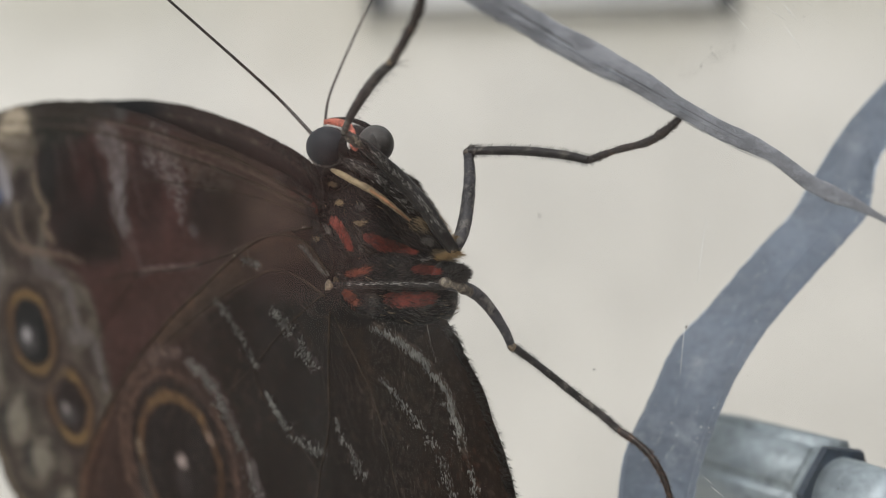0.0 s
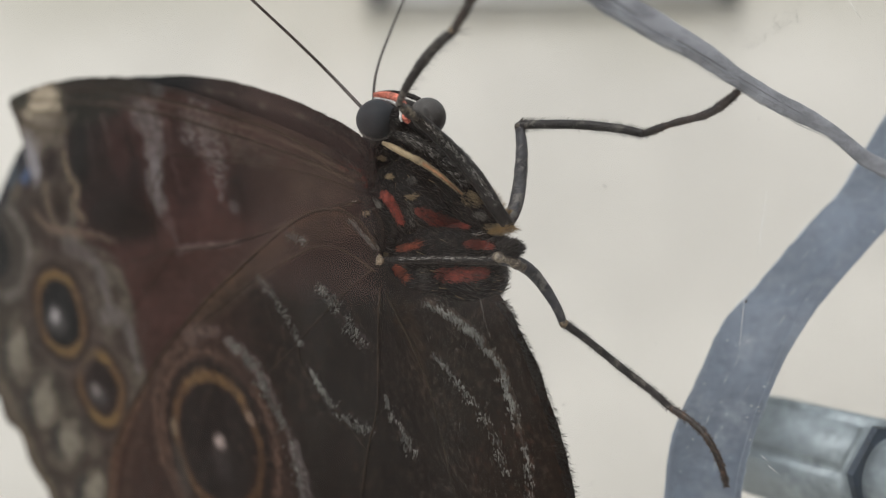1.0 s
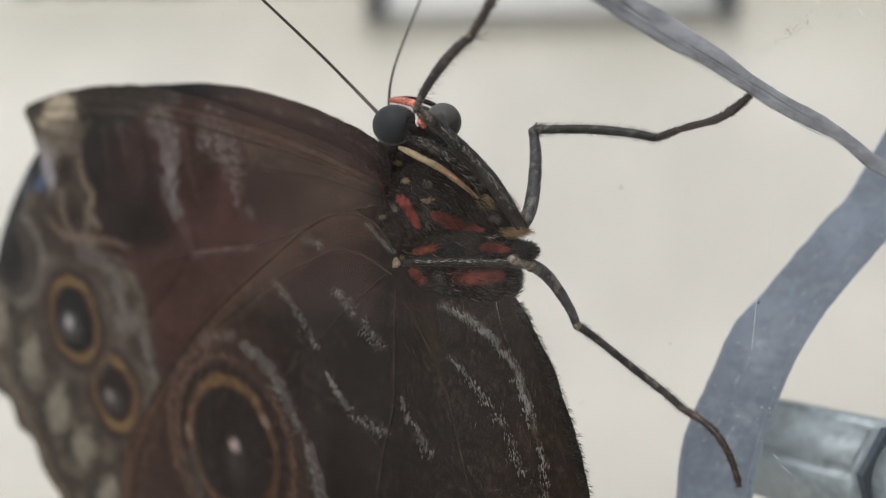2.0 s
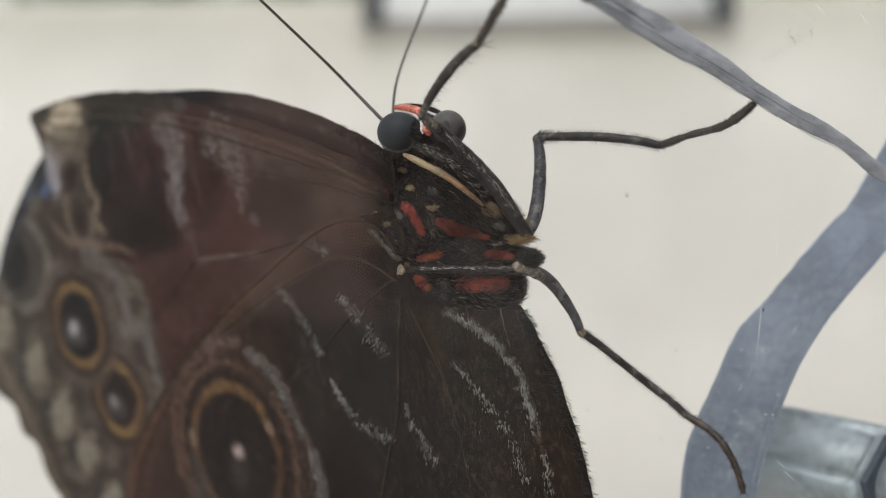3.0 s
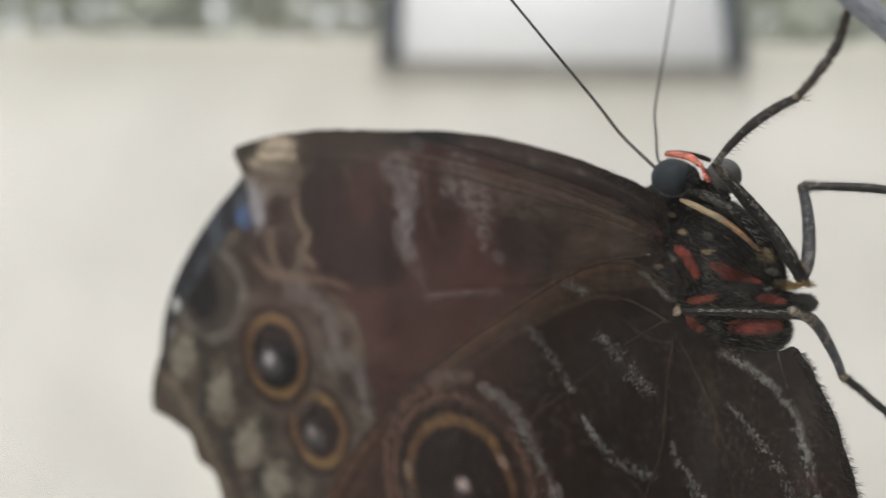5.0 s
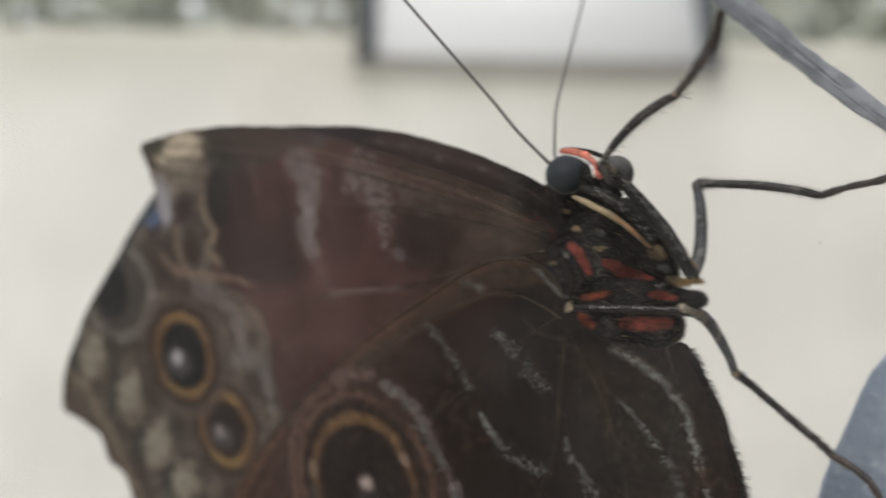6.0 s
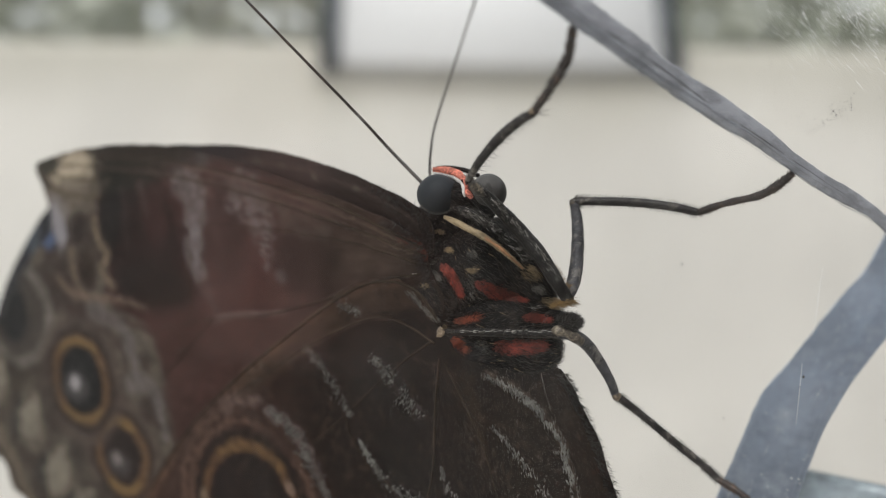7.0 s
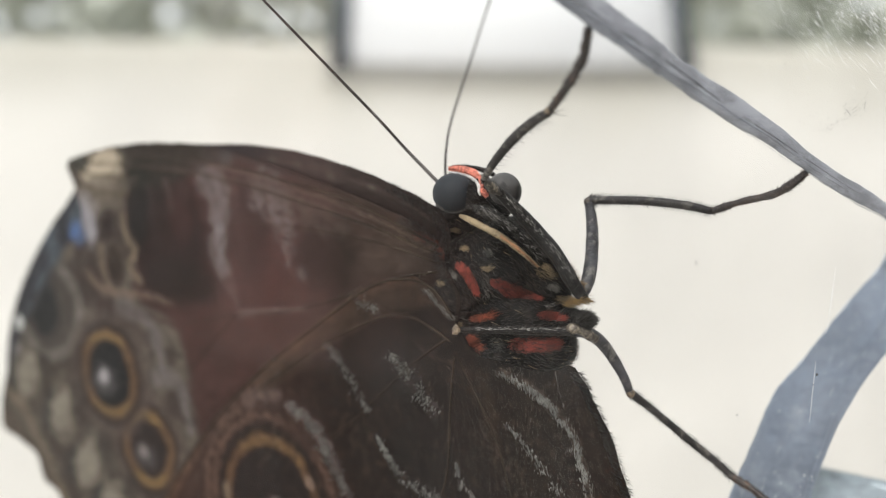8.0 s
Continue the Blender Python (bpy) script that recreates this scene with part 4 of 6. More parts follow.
    p.band([(6.6, -2.2), (5.0, -4.0), (2.6, -6.4)], (0.085, 0.082, 0.082), 0.7, 0.8, 1.0, 2.8, 0.8, 142, 1.0)
    p.band([(9.2, -9.2), (8.3, -10.6), (6.3, -12.7), (3.0, -13.7)], (0.085, 0.09, 0.092), 0.16, 0.65, 0.6, 2.2, 0.34, 143, 0.8)
    p.band([(0.5, -10.6), (0.3, -12.0), (-0.7, -13.4), (-1.7, -15)], GREY, 0.15, 0.65, 0.5, 2.8, 0.36, 144, 1.0)
    p.band([(10.4, 2.3), (8.2, 1.6)], GREY, 0.55, 0.45, 0.5, 2.4, 0.6, 145, 1.0)
    p.band([(-4.2, -3.0), (-7.7, -4.3), (-9.3, -5.4), (-10.8, -7.3), (-11.5, -9.2), (-12.0, -11.5)], (0.13, 0.12, 0.098), 0.42, 0.4, 0.4, 3.6, 0.85, 146, 0.8)
    p.band([(-12.1, -12), (-12.7, -13.6), (-12.6, -16.6), (-12.4, -22)], (0.16, 0.115, 0.09), 0.3, 0.4, 0.7, 3.8, 0.7, 147, 1.0)
    p.band([(-4.8, -6.9), (-6.7, -8.6), (-8.0, -10), (-9.7, -12.4), (-10.4, -15)], (0.09, 0.085, 0.075), 0.2, 0.26, 0.6, 4.6, 0.22, 148, 1.0)
    p.band([(-2.2, -4.0), (-3.0, -6.5), (-3.4, -9.5)], (0.05, 0.034, 0.018), 1.2, 0.6, 0.8, 1.6, 0.4, 149)
    p.band([(2.4, 3.0), (6, 2.6), (11, 0.9), (17, -2.0), (24, -6)], (0.05, 0.038, 0.027), 1.4, 1.1, 0.5, 0.8, 0.85, 154)
    p.spot(6.2, -3.4, 3.6, 2.6, (0.0215, 0.021, 0.0205), 0.6, -35, 0.6, 155)
    fleck = smooth(0.74, 0.86, vnoise(u * 4.2 + v * 0.6, v * 2.2, 151)) * (1 - smooth(-3, 1, u)) * smooth(-3, -7, v)
    p.lay(fleck * 0.3, (0.11, 0.095, 0.08))
    fine = smooth(0.6, 0.85, vnoise(u * 3.4 + v * 0.4, v * 2.3, 171)) * (0.35 + 0.65 * smooth(0.4, 0.65, fbm(u * 0.3, v * 0.3, 172)))
    p.lay(fine * 0.3, (0.075, 0.058, 0.042))
    p.lay(smooth(0.62, 0.85, vnoise(u * 3.0, v * 2.0, 173)) * 0.4, (0.013, 0.01, 0.009))
    red = smooth(0.8, 0.88, vnoise(u * 3.6, v * 3.0, 161)) * (1 - smooth(-9, -4, u)) * smooth(-5, -10, v)
    p.lay(red * 0.16, (0.14, 0.05, 0.03))
    return p.grain(301) * np.array((0.92, 0.83, 0.8)) * (0.78 + 0.22 * smooth(6, 18, u))[:, None]


def dorsal_pigment(u, v):
    """Upper side of the opposite wing: blue field, black margin, small pale dots."""
    p = Paint(u, v, (0.038, 0.0265, 0.0235))
    p.lay(smooth(14, 18, u) * smooth(7, 11, along(u, v, [(0, 11), (14, 15), (31, 18), (52, 17), (70, 6), (79, -8), (76, -20)])[0]) * (1 - smooth(52, 60, u)), (0.02, 0.09, 0.3))
    p.lay(smooth(0.5, 0.75, fbm(u * 0.5, v * 0.3, 77)) * 0.5, (0.05, 0.042, 0.037))
    p.lay(smooth(50, 58, u) * 0.8, (0.018, 0.021, 0.027))
    p.lay((1 - smooth(1, 16, u)) * 0.8, (0.014, 0.0105, 0.009))
    for q in (0.7, 1.5, 2.4, 3.2):
        p.band([(0, 9 - q), (6.3, 12.2 - q), (13.8, 14.7 - q), (22.3, 16.5 - q), (34, 17.4 - q)], (0.026, 0.017, 0.0145) if q in (0.7, 2.4) else (0.075, 0.05, 0.042), 0.22, 0.2, 0.2, 1.0, 0.7, int(q * 10))
    p.spot(29, 16.4, 6.0, 1.8, (0.011, 0.013, 0.015), 0.8, 6, 0.5)
    for q, (a, b) in enumerate(((18.5, 14.6), (14.2, 13.3), (9.0, 12.0), (21.8, 15.2))):
        p.spot(a, b - 0.3, 0.45, 0.25, (0.1, 0.085, 0.07), 0.5, 15, 0.5, q)
    p.spot(57.6, 9.2, 1.6, 1.3, (0.08, 0.15, 0.33), 0.9, 0, 0.5)
    p.spot(73, -1.8, 0.9, 1.0, (0.5, 0.5, 0.48), 0.95)
    p.spot(60.5, 4.0, 1.6, 2.5, (0.1, 0.13, 0.16), 0.6, 30)
    for q, (a, b) in enumerate(((57.5, 11.0), (63.0, 6.5), (66.5, 3.0), (69.5, -1.0), (64.0, 9.0))):
        p.spot(a, b, 1.5, 1.9, (0.075, 0.092, 0.11), 0.55, 40, 0.6, 20 + q, 0.5)
    return p.c


FORE_OUTLINE = [(0.7, 5.3), (1.4, 7.2), (5.9, 9.5), (14.1, 12.3), (22.6, 14.9), (31, 17.0), (39.3, 18.0), (47.4, 18.1), (51.5, 17.8), (55.4, 17.0), (54.4, 14.5), (53.3, 11.4), (54.4, 9.4), (57.3, 7.7), (61.4, 4.8), (66.4, 0.2), (70.6, -4.0), (74.2, -9.3), (76.0, -14.4), (72.2, -15.6), (68.6, -17.3), (67.0, -20.2), (64.4, -21.6), (62.9, -24.6), (60, -28), (58.5, -31.5), (54, -35), (48, -38), (38, -37), (24, -27), (10, -14), (2, -3), (-0.5, 2)]
FAR_OUTLINE = [(0.7, 5.6), (1.1, 9.1), (6.3, 11.75), (13.8, 14.3), (22.3, 16.2), (31, 17.15), (39.3, 17.6), (47.4, 17.5), (51.5, 16.9), (55.5, 15.4), (59, 12.8), (63.5, 9.9), (69.5, 5), (74.5, -0.6), (77.2, -6.5), (77.6, -11.5), (75, -16), (70, -19), (64, -24), (58, -31), (50, -38), (38, -37), (24, -27), (10, -14), (2, -3), (-0.5, 2)]
HIND_OUTLINE = [(-0.4, 0.6), (0.6, 2.0), (2.0, 3.5), (4.4, 4.3), (8.8, 3.6), (16.1, 0.1), (23, -3.7), (30.6, -8.6), (38, -15), (42.8, -20), (45.6, -27), (44.5, -35), (40, -42), (30, -47.5), (17, -50), (4, -48), (-7, -41), (-14, -31), (-16.8, -22), (-16.6, -15.9), (-16.1, -12.5), (-15.3, -9.6), (-14.3, -6.7), (-12.7, -4.1), (-10.8, -2.3), (-9.2, -2.6), (-6.9, -2.7), (-4.1, -2.3), (-2.1, -1.5)]

FAR_HIND = [(2.0, 1.5), (8.8, 1.6), (16.1, -2), (30.6, -11), (41, -22), (43, -32), (38, -42), (24, -46), (16, -38), (9, -28), (6, -14), (3, -4)]


def bow(u):
    """How far the closed wings bow towards the viewer."""
    return -1.3 * smooth(20, 75, u) * np.clip((u - 20) / 50, 0, 1.2)


def fore_lift(u, v):
    return 0.3 + bow(u) + 0.1 * np.sin(u * 0.35 + v * 0.9) * smooth(5, 20, u)


def hind_lift(u, v):
    return -0.3 + bow(u) + 0.8 * smooth(-5, -1.5, v) * (1 - smooth(-7, -1, u)) + 0.06 * np.sin(u * 0.8 + v * 0.25)


def far_lift(u, v):
    return 0.9 + bow(u) + 0.012 * np.abs(u)


def blade(u, v, w):
    """A point of a flat wing in its own space, in millimetres."""
    return U * u + V * v + N * w


def lobe(u, v, w):
    """The same on the hindwing, whose inner lobe folds back round the abdomen."""
    s = max(0.0, -1.0 - u)
    s = s * s / (s + 1.0)
    return U * u + V * (v * (1 + 0.008 * s)) + N * w + Vector((0.055, 0.45, -0.02)) * s


def wing_surface(name, outline, step, lift, pigment, parent, label, scallop=0.0, thick=0.07, shape=blade):
    """A wing blade: a fine net of quads inside a smooth outline, carrying its pigment."""
    loop = np.array(spline(outline + [outline[0]], 8)[:-1])
    if scallop:
        loop = loop + scallop * np.stack([vnoise(loop[:, 0] * 1.1, loop[:, 1] * 1.1, 3) - 0.5, vnoise(loop[:, 0] * 1.1, loop[:, 1] * 1.1, 8) - 0.5], 1)
    lo, hi = loop.min(0) - step, loop.max(0) + step
    nu, nv = int((hi[0] - lo[0]) / step) + 2, int((hi[1] - lo[1]) / step) + 2
    gu, gv = np.meshgrid(lo[0] + step * np.arange(nu), lo[1] + step * np.arange(nv), indexing="ij")
    x, y = gu.ravel(), gv.ravel()
    inside = np.zeros(len(x), bool)
    best = np.full(len(x), 1e9)
    bx, by = x.copy(), y.copy()
    for (ax, ay), (cx, cy) in zip(loop, np.roll(loop, -1, 0)):
        cross = (ay > y) != (cy > y)
        inside ^= cross & (x < (cx - ax) * (y - ay) / (cy - ay + 1e-12) + ax)
        sel = np.nonzero((x > min(ax, cx) - 2 * step) & (x < max(ax, cx) + 2 * step) & (y > min(ay, cy) - 2 * step) & (y < max(ay, cy) + 2 * step))[0]
        dx, dy = cx - ax, cy - ay
        t = np.clip(((x[sel] - ax) * dx + (y[sel] - ay) * dy) / (dx * dx + dy * dy + 1e-12), 0, 1)
        px, py = ax + t * dx, ay + t * dy
        d = np.hypot(x[sel] - px, y[sel] - py)
        won = d < best[sel]
        best[sel[won]], bx[sel[won]], by[sel[won]] = d[won], px[won], py[won]
    keep = inside | (best < step * 0.8)
    out = keep & ~inside
    x, y = np.where(out, bx, x), np.where(out, by, y)
    ids = np.arange(nu * nv).reshape(nu, nv)
    quads = np.stack([ids[:-1, :-1], ids[1:, :-1], ids[1:, 1:], ids[:-1, 1:]], -1).reshape(-1, 4)
    quads = quads[keep[quads].all(1)]
    used = np.unique(quads)
    remap = np.full(nu * nv, -1)
    remap[used] = np.arange(len(used))
    x, y = x[used], y[used]
    w = lift(x, y)
    co = [shape(a, b, c) * MM for a, b, c in zip(x.tolist(), y.tolist(), w.tolist())]
    me = bpy.data.meshes.new(name)
    me.from_pydata(co, [], remap[quads])
    me.polygons.foreach_set("use_smooth", [True] * len(me.polygons))
    layer = me.color_attributes.new("pigment", "FLOAT_COLOR", "POINT")
    layer.data.foreach_set("color", np.concatenate([pigment(x, y), np.ones((len(x), 1))], 1).ravel())
    me.materials.append(M_WING)
    ob = new(name, me)
    ob.parent = parent
    tagged(ob, label)
    if thick:
        mod = ob.modifiers.new("thickness", "SOLIDIFY")
        mod.thickness = thick * MM
        mod.offset = 1
    ob.location = HINGE * MM
    return ob


def veins(parent, lines, lift, side=-0.06, shape=blade):
    for line, r0, r1 in lines:
        pts = spline(line, 6)
        rows = []
        for i, (u, v) in enumerate(pts):
            w = float(lift(np.array([u]), np.array([v]))[0]) + side
            c = shape(u, v, w)
            rows.append((c.x, c.y, c.z, 0.7 * (r0 + (r1 - r0) * i / (len(pts) - 1))))
        bm = bmesh.new()
        sweep(bm, rows, sides=6)
        part("vein", bm, M_VEIN, parent)


forewing = wing_surface("forewing", FORE_OUTLINE, 0.16, fore_lift, forewing_pigment, butterfly, "maroon-brown forewing with two ringed eyespots", 0.2)
hindwing = wing_surface("hindwing", HIND_OUTLINE, 0.15, hind_lift, hindwing_pigment, butterfly, "dark brown hindwing with a large ochre-ringed eyespot", 0.25, shape=lobe)
far_forewing = wing_surface("forewing", FAR_OUTLINE, 0.18, far_lift, dorsal_pigment, butterfly, "opposite forewing, black and blue inside", 0.12)
far_hindwing = wing_surface("hindwing", FAR_HIND, 0.7, lambda u, v: far_lift(u, v) + 0.8, dorsal_pigment, butterfly, "opposite hindwing, hidden behind", 0.3)

veins(forewing, [
    ([(1.0, 5.2), (8.4, 7.2), (18, 8.6), (27, 9.6)], 0.12, 0.05),
    ([(1.2, 6.6), (6, 8.7), (12.3, 11.1), (22, 13.6), (34, 16.2), (45, 17.2)], 0.16, 0.08),
    ([(1.0, 6.0), (9, 8.6), (20, 11.6), (30, 13.9), (40, 15.4)], 0.13, 0.06),
    ([(1.6, 4.6), (6, 4.1), (13, 2.4), (20.8, 1.0), (28, 0.5), (36, -0.6)], 0.13, 0.06),
    ([(27, 9.6), (31, 5.5), (31, 1)], 0.05, 0.04),
    ([(31, 3), (40, 1.6), (50, 1.0)], 0.05, 0.04),
    ([(28, 0.5), (36, -5), (44, -10.5), (56, -16)], 0.06, 0.04),
], fore_lift)
veins(hindwing, [
    ([(-0.3, 1.0), (1.6, 3.2), (4.4, 4.1), (8.8, 3.4), (16, -0.1), (23, -3.9), (30.6, -8.8), (38, -15.2), (42.6, -20.2)], 0.16, 0.12),
    ([(0.3, -0.8), (2.6, 0.4), (4.8, 1.1), (7.3, 1.0), (12, -0.5), (18, -3.0), (26, -7)], 0.13, 0.05),
    ([(-0.1, -2.0), (0.7, -5.8), (1.6, -11.4), (3.4, -15.6), (5.2, -21)], 0.12, 0.08),
    ([(0.5, -0.6), (3.1, -2.0), (6.8, -4.4), (10.7, -7.2), (15, -10)], 0.09, 0.05),
    ([(10.7, -7.2), (10.2, -9.3), (7.2, -12.2), (3.4, -15.6)], 0.05, 0.05),
    ([(-0.6, -2.2), (-2.5, -6), (-4.2, -10.5), (-5.5, -18)], 0.08, 0.06),
], hind_lift, shape=lobe)


def build_margin_hair():
    """Short dark hairs on the hindwing's inner margin."""
    rnd = random.Random(12)
    bm = bmesh.new()
    line = spline([(-11.4, -2.7), (-12.7, -4.1), (-14.2, -6.7), (-15.3, -9.6), (-16.1, -12.5), (-16.6, -15.9), (-16.8, -22)], 30)
    for u, v in line:
        for _ in range(7):
            a, b = u + rnd.uniform(-0.2, 0.9), v + rnd.uniform(-0.1, 0.1)
            w = float(hind_lift(np.array([a]), np.array([b]))[0]) - 0.05
            c = lobe(a, b, w)
            d = Vector((0.25, 0.2, 0)) + U * -rnd.uniform(0.4, 1.0) + V * rnd.uniform(-0.7, 0.4) - N * rnd.uniform(0, 0.7)
            bristle(bm, c, d, rnd.uniform(0.25, 0.75), 0.019)
    part("margin_hair", bm, M_HAIR, hindwing, "fine dark hair fringe")


build_margin_hair()


def build_wing_hair():
    """Fine brown hairs lying over the hindwing near the body."""
    rnd = random.Random(15)
    for mat, count, low, high, label in ((M_BROWNHAIR, 420, -9, 1, "fine golden-brown hairs"), (M_GREYHAIR, 260, -14, -4, "sparse grey hairs")):
        bm = bmesh.new()
        for _ in range(count):
            u, v = rnd.uniform(low, high), -2.6 - 20 * rnd.random() ** 1.5
            u = max(u, -8.2 + 0.42 * max(v, -10))
            w = float(hind_lift(np.array([u]), np.array([v]))[0]) - 0.08
            d = U * rnd.gauss(-0.25 - 0.02 * u, 0.15) - V - N * rnd.uniform(0.05, 0.3)
            bristle(bm, lobe(u, v, w), d, rnd.uniform(0.12, 0.45), 0.013)
        part("wing_hair", bm, mat, hindwing, label)


build_wing_hair()


def build_scales():
    """Single pale scales along the hindwing's grey stripes."""
    rnd = random.Random(23)
    bm = bmesh.new()
    for line, w0, w1, count, lean in (
            ([(14.6, -1.6), (12.3, -4.2), (10.3, -7.0)], 0.4, 0.25, 130, 0.5), ([(6.6, -2.2), (5.0, -4.0), (2.6, -6.4)], 0.42, 0.5, 230, 0.6),
            ([(9.2, -9.2), (8.3, -10.6), (6.3, -12.7), (3.0, -13.7)], 0.12, 0.4, 260, 0.3), ([(0.5, -10.6), (0.3, -12.0), (-0.7, -13.4), (-1.7, -15)], 0.1, 0.4, 170, 0.2),
            ([(-4.2, -3.0), (-7.7, -4.3), (-9.3, -5.4), (-10.8, -7.3), (-11.5, -9.2), (-12.0, -11.5)], 0.24, 0.26, 560, -0.2), ([(-12.1, -12), (-12.7, -13.6), (-12.6, -16.6), (-12.4, -22)], 0.2, 0.3, 120, -0.1),
            ([(-4.8, -6.9), (-6.7, -8.6), (-8.0, -10), (-9.7, -12.4), (-10.4, -15)], 0.22, 0.3, 150, -0.2), ([(10.4, 2.3), (8.2, 1.6)], 0.4, 0.3, 50, 0.5),
            ([(20.4, -7.6), (17.2, -9.5), (15.2, -12.7), (13.2, -16.4), (12.0, -23)], 0.5, 0.4, 420, 0.4)):
        pts = spline(line, 20)
        for _ in range(int(1.6 * count)):
            i = rnd.randrange(len(pts))
            k = i / (len(pts) - 1)
            w = w0 + (w1 - w0) * k
            u, v = pts[i][0] + rnd.gauss(0, w), pts[i][1] + rnd.gauss(0, w * 0.6)
            if vnoise(np.array([u * 1.6]), np.array([v * 1.6]), 66)[0] < 0.3:
                continue
            h = float(hind_lift(np.array([u]), np.array([v]))[0]) - 0.1
            bristle(bm, lobe(u, v, h), U * rnd.gauss(lean, 0.2) - V - N * rnd.uniform(0, 0.15), rnd.uniform(0.16, 0.4), 0.03)
    part("pale_scales", bm, M_SCALE, hindwing, "loose pale grey scales in stripes")


build_scales()


# ---- the butterfly: body ----
def build_thorax():
    bm = bmesh.new()
    blob(bm, (-6.2, 5.6, 1.6), (4.4, 3.9, 4.6), (0, 35, 0), 4, 0.12)
    blob(bm, (-4.6, 5.2, -2.6), (4.9, 3.7, 3.5), (0, 10, 0), 4, 0.12)
    blob(bm, (-3.7, 4.2, 2.3), (2.1, 2.8, 4.4), (0, -40, 0), 4, 0.1)
    blob(bm, (-8.4, 6.2, 5.6), (2.4, 2.2, 2.2), (0, 0, 0), 3, 0.1)
    blob(bm, (-10.4, 8.2, 4.4), (2.2, 2.0, 3.4), (0, 10, 0), 3, 0.1)
    blob(bm, (-0.6, 2.9, -2.4), (1.5, 1.4, 1.05), (0, 0, 0), 3, 0.15)
    blob(bm, (-3.0, 4.3, -4.5), (3.2, 3.0, 2.1), (0, 0, 0), 3, 0.1)
    blob(bm, (-8.4, 4.9, -4.4), (2.4, 2.2, 2.3), (0, 0, 0), 3, 0.1)
    blob(bm, (-9.6, 4.6, -0.2), (1.9, 2.2, 3.6), (0, 0, 0), 3, 0.1)
    blob(bm, (-6.5, 4.6, -5.0), (3.0, 2.6, 1.9), (0, 12, 0), 3, 0.12)
    thorax = part("thorax", bm, M_FUR, butterfly, "black furry thorax with red patches")
    comb = lambda p: Vector((0.75, 0, -0.65)) if p.z > -1.5 else Vector((1.0, 0, 0.1))
    front = lambda p, n: n.y < 0.35
    part("fur", coat(thorax, 14000, comb, 0.65, 0.024, 0.2, 3, front), M_HAIR, thorax)
    part("brown_hair", coat(thorax, 4200, comb, 0.6, 0.02, 0.22, 4, front), M_BROWNHAIR, thorax, "brown hairs among the black")
    part("grey_hair", coat(thorax, 2600, comb, 0.7, 0.024, 0.3, 5, lambda p, n: n.y < 0.2 and fbm(np.array([p.x * 0.9]), np.array([p.z * 0.9]), 8)[0] > 0.6), M_GREYHAIR, thorax, "pale grey hairs")
    part("clump", coat(thorax, 420, comb, 0.8, 0.045, 0.2, 7, front), M_CLUMP, thorax, "glossy dark clumped hair")
    part("tan_hair", coat(thorax, 500, comb, 0.8, 0.03, 0.35, 9, lambda p, n: n.y < 0.2 and fbm(np.array([p.x * 0.5]), np.array([p.z * 0.9]), 18)[0] > 0.6), M_TAN, thorax, "scattered tan hairs")
    fringe = lambda p, n: n.y < 0.7 and n.x > 0.35
    part("fringe", coat(thorax, 1500, lambda p: Vector((0.8, -0.2, 0.3)), 0.5, 0.02, 1.2, 6, fringe), M_HAIR, thorax, "outward dark fringe")
    part("fringe", coat(thorax, 900, lambda p: Vector((0.9, -0.2, -0.2)), 0.5, 0.018, 0.9, 16, fringe), M_TAN, thorax, "outward golden fringe")
    return thorax


def skin_y(thorax_tree, x, z):
    hit = thorax_tree.ray_cast(Vector((x, -20, z)) * MM, Vector((0, 1, 0)))
    return hit[0].y / MM if hit[0] else 3.0


def tuft(name, tree, outline, mat, parent, label, count, length, comb, seed, width=0.03, solid=True):
    """A patch of coloured fur lying on the thorax, inside a row of discs (x, z, radius)."""
    rnd = random.Random(seed)
    bm = bmesh.new()
    for x, z, r in outline if solid else ():
        blob(bm, (x, skin_y(tree, x, z) + 0.2 * r, z), (r * 0.8, 0.12 * r + 0.03, r * 0.6), (0, 35, 0), 2, 0.5, 2.6)
    for _ in range(5 * count):
        k, t = rnd.randrange(max(1, len(outline) - 1)), rnd.random()
        x, z, r = [p + (q - p) * t for p, q in zip(outline[k], outline[min(k + 1, len(outline) - 1)])]
        a, q = rnd.uniform(0, 6.3), 1.55 * r * rnd.random() ** 0.7
        px, pz = x + q * math.cos(a), z + q * math.sin(a) * 0.8
        y = skin_y(tree, px, pz)
        d = Vector(comb) + Vector((rnd.gauss(0, 0.28), -rnd.uniform(0.0, 0.35), rnd.gauss(0, 0.28)))
        bristle(bm, (px, y - 0.05, pz), d, length * rnd.uniform(0.6, 1.4), 0.72 * width)
    return part(name, bm, mat, parent, label)


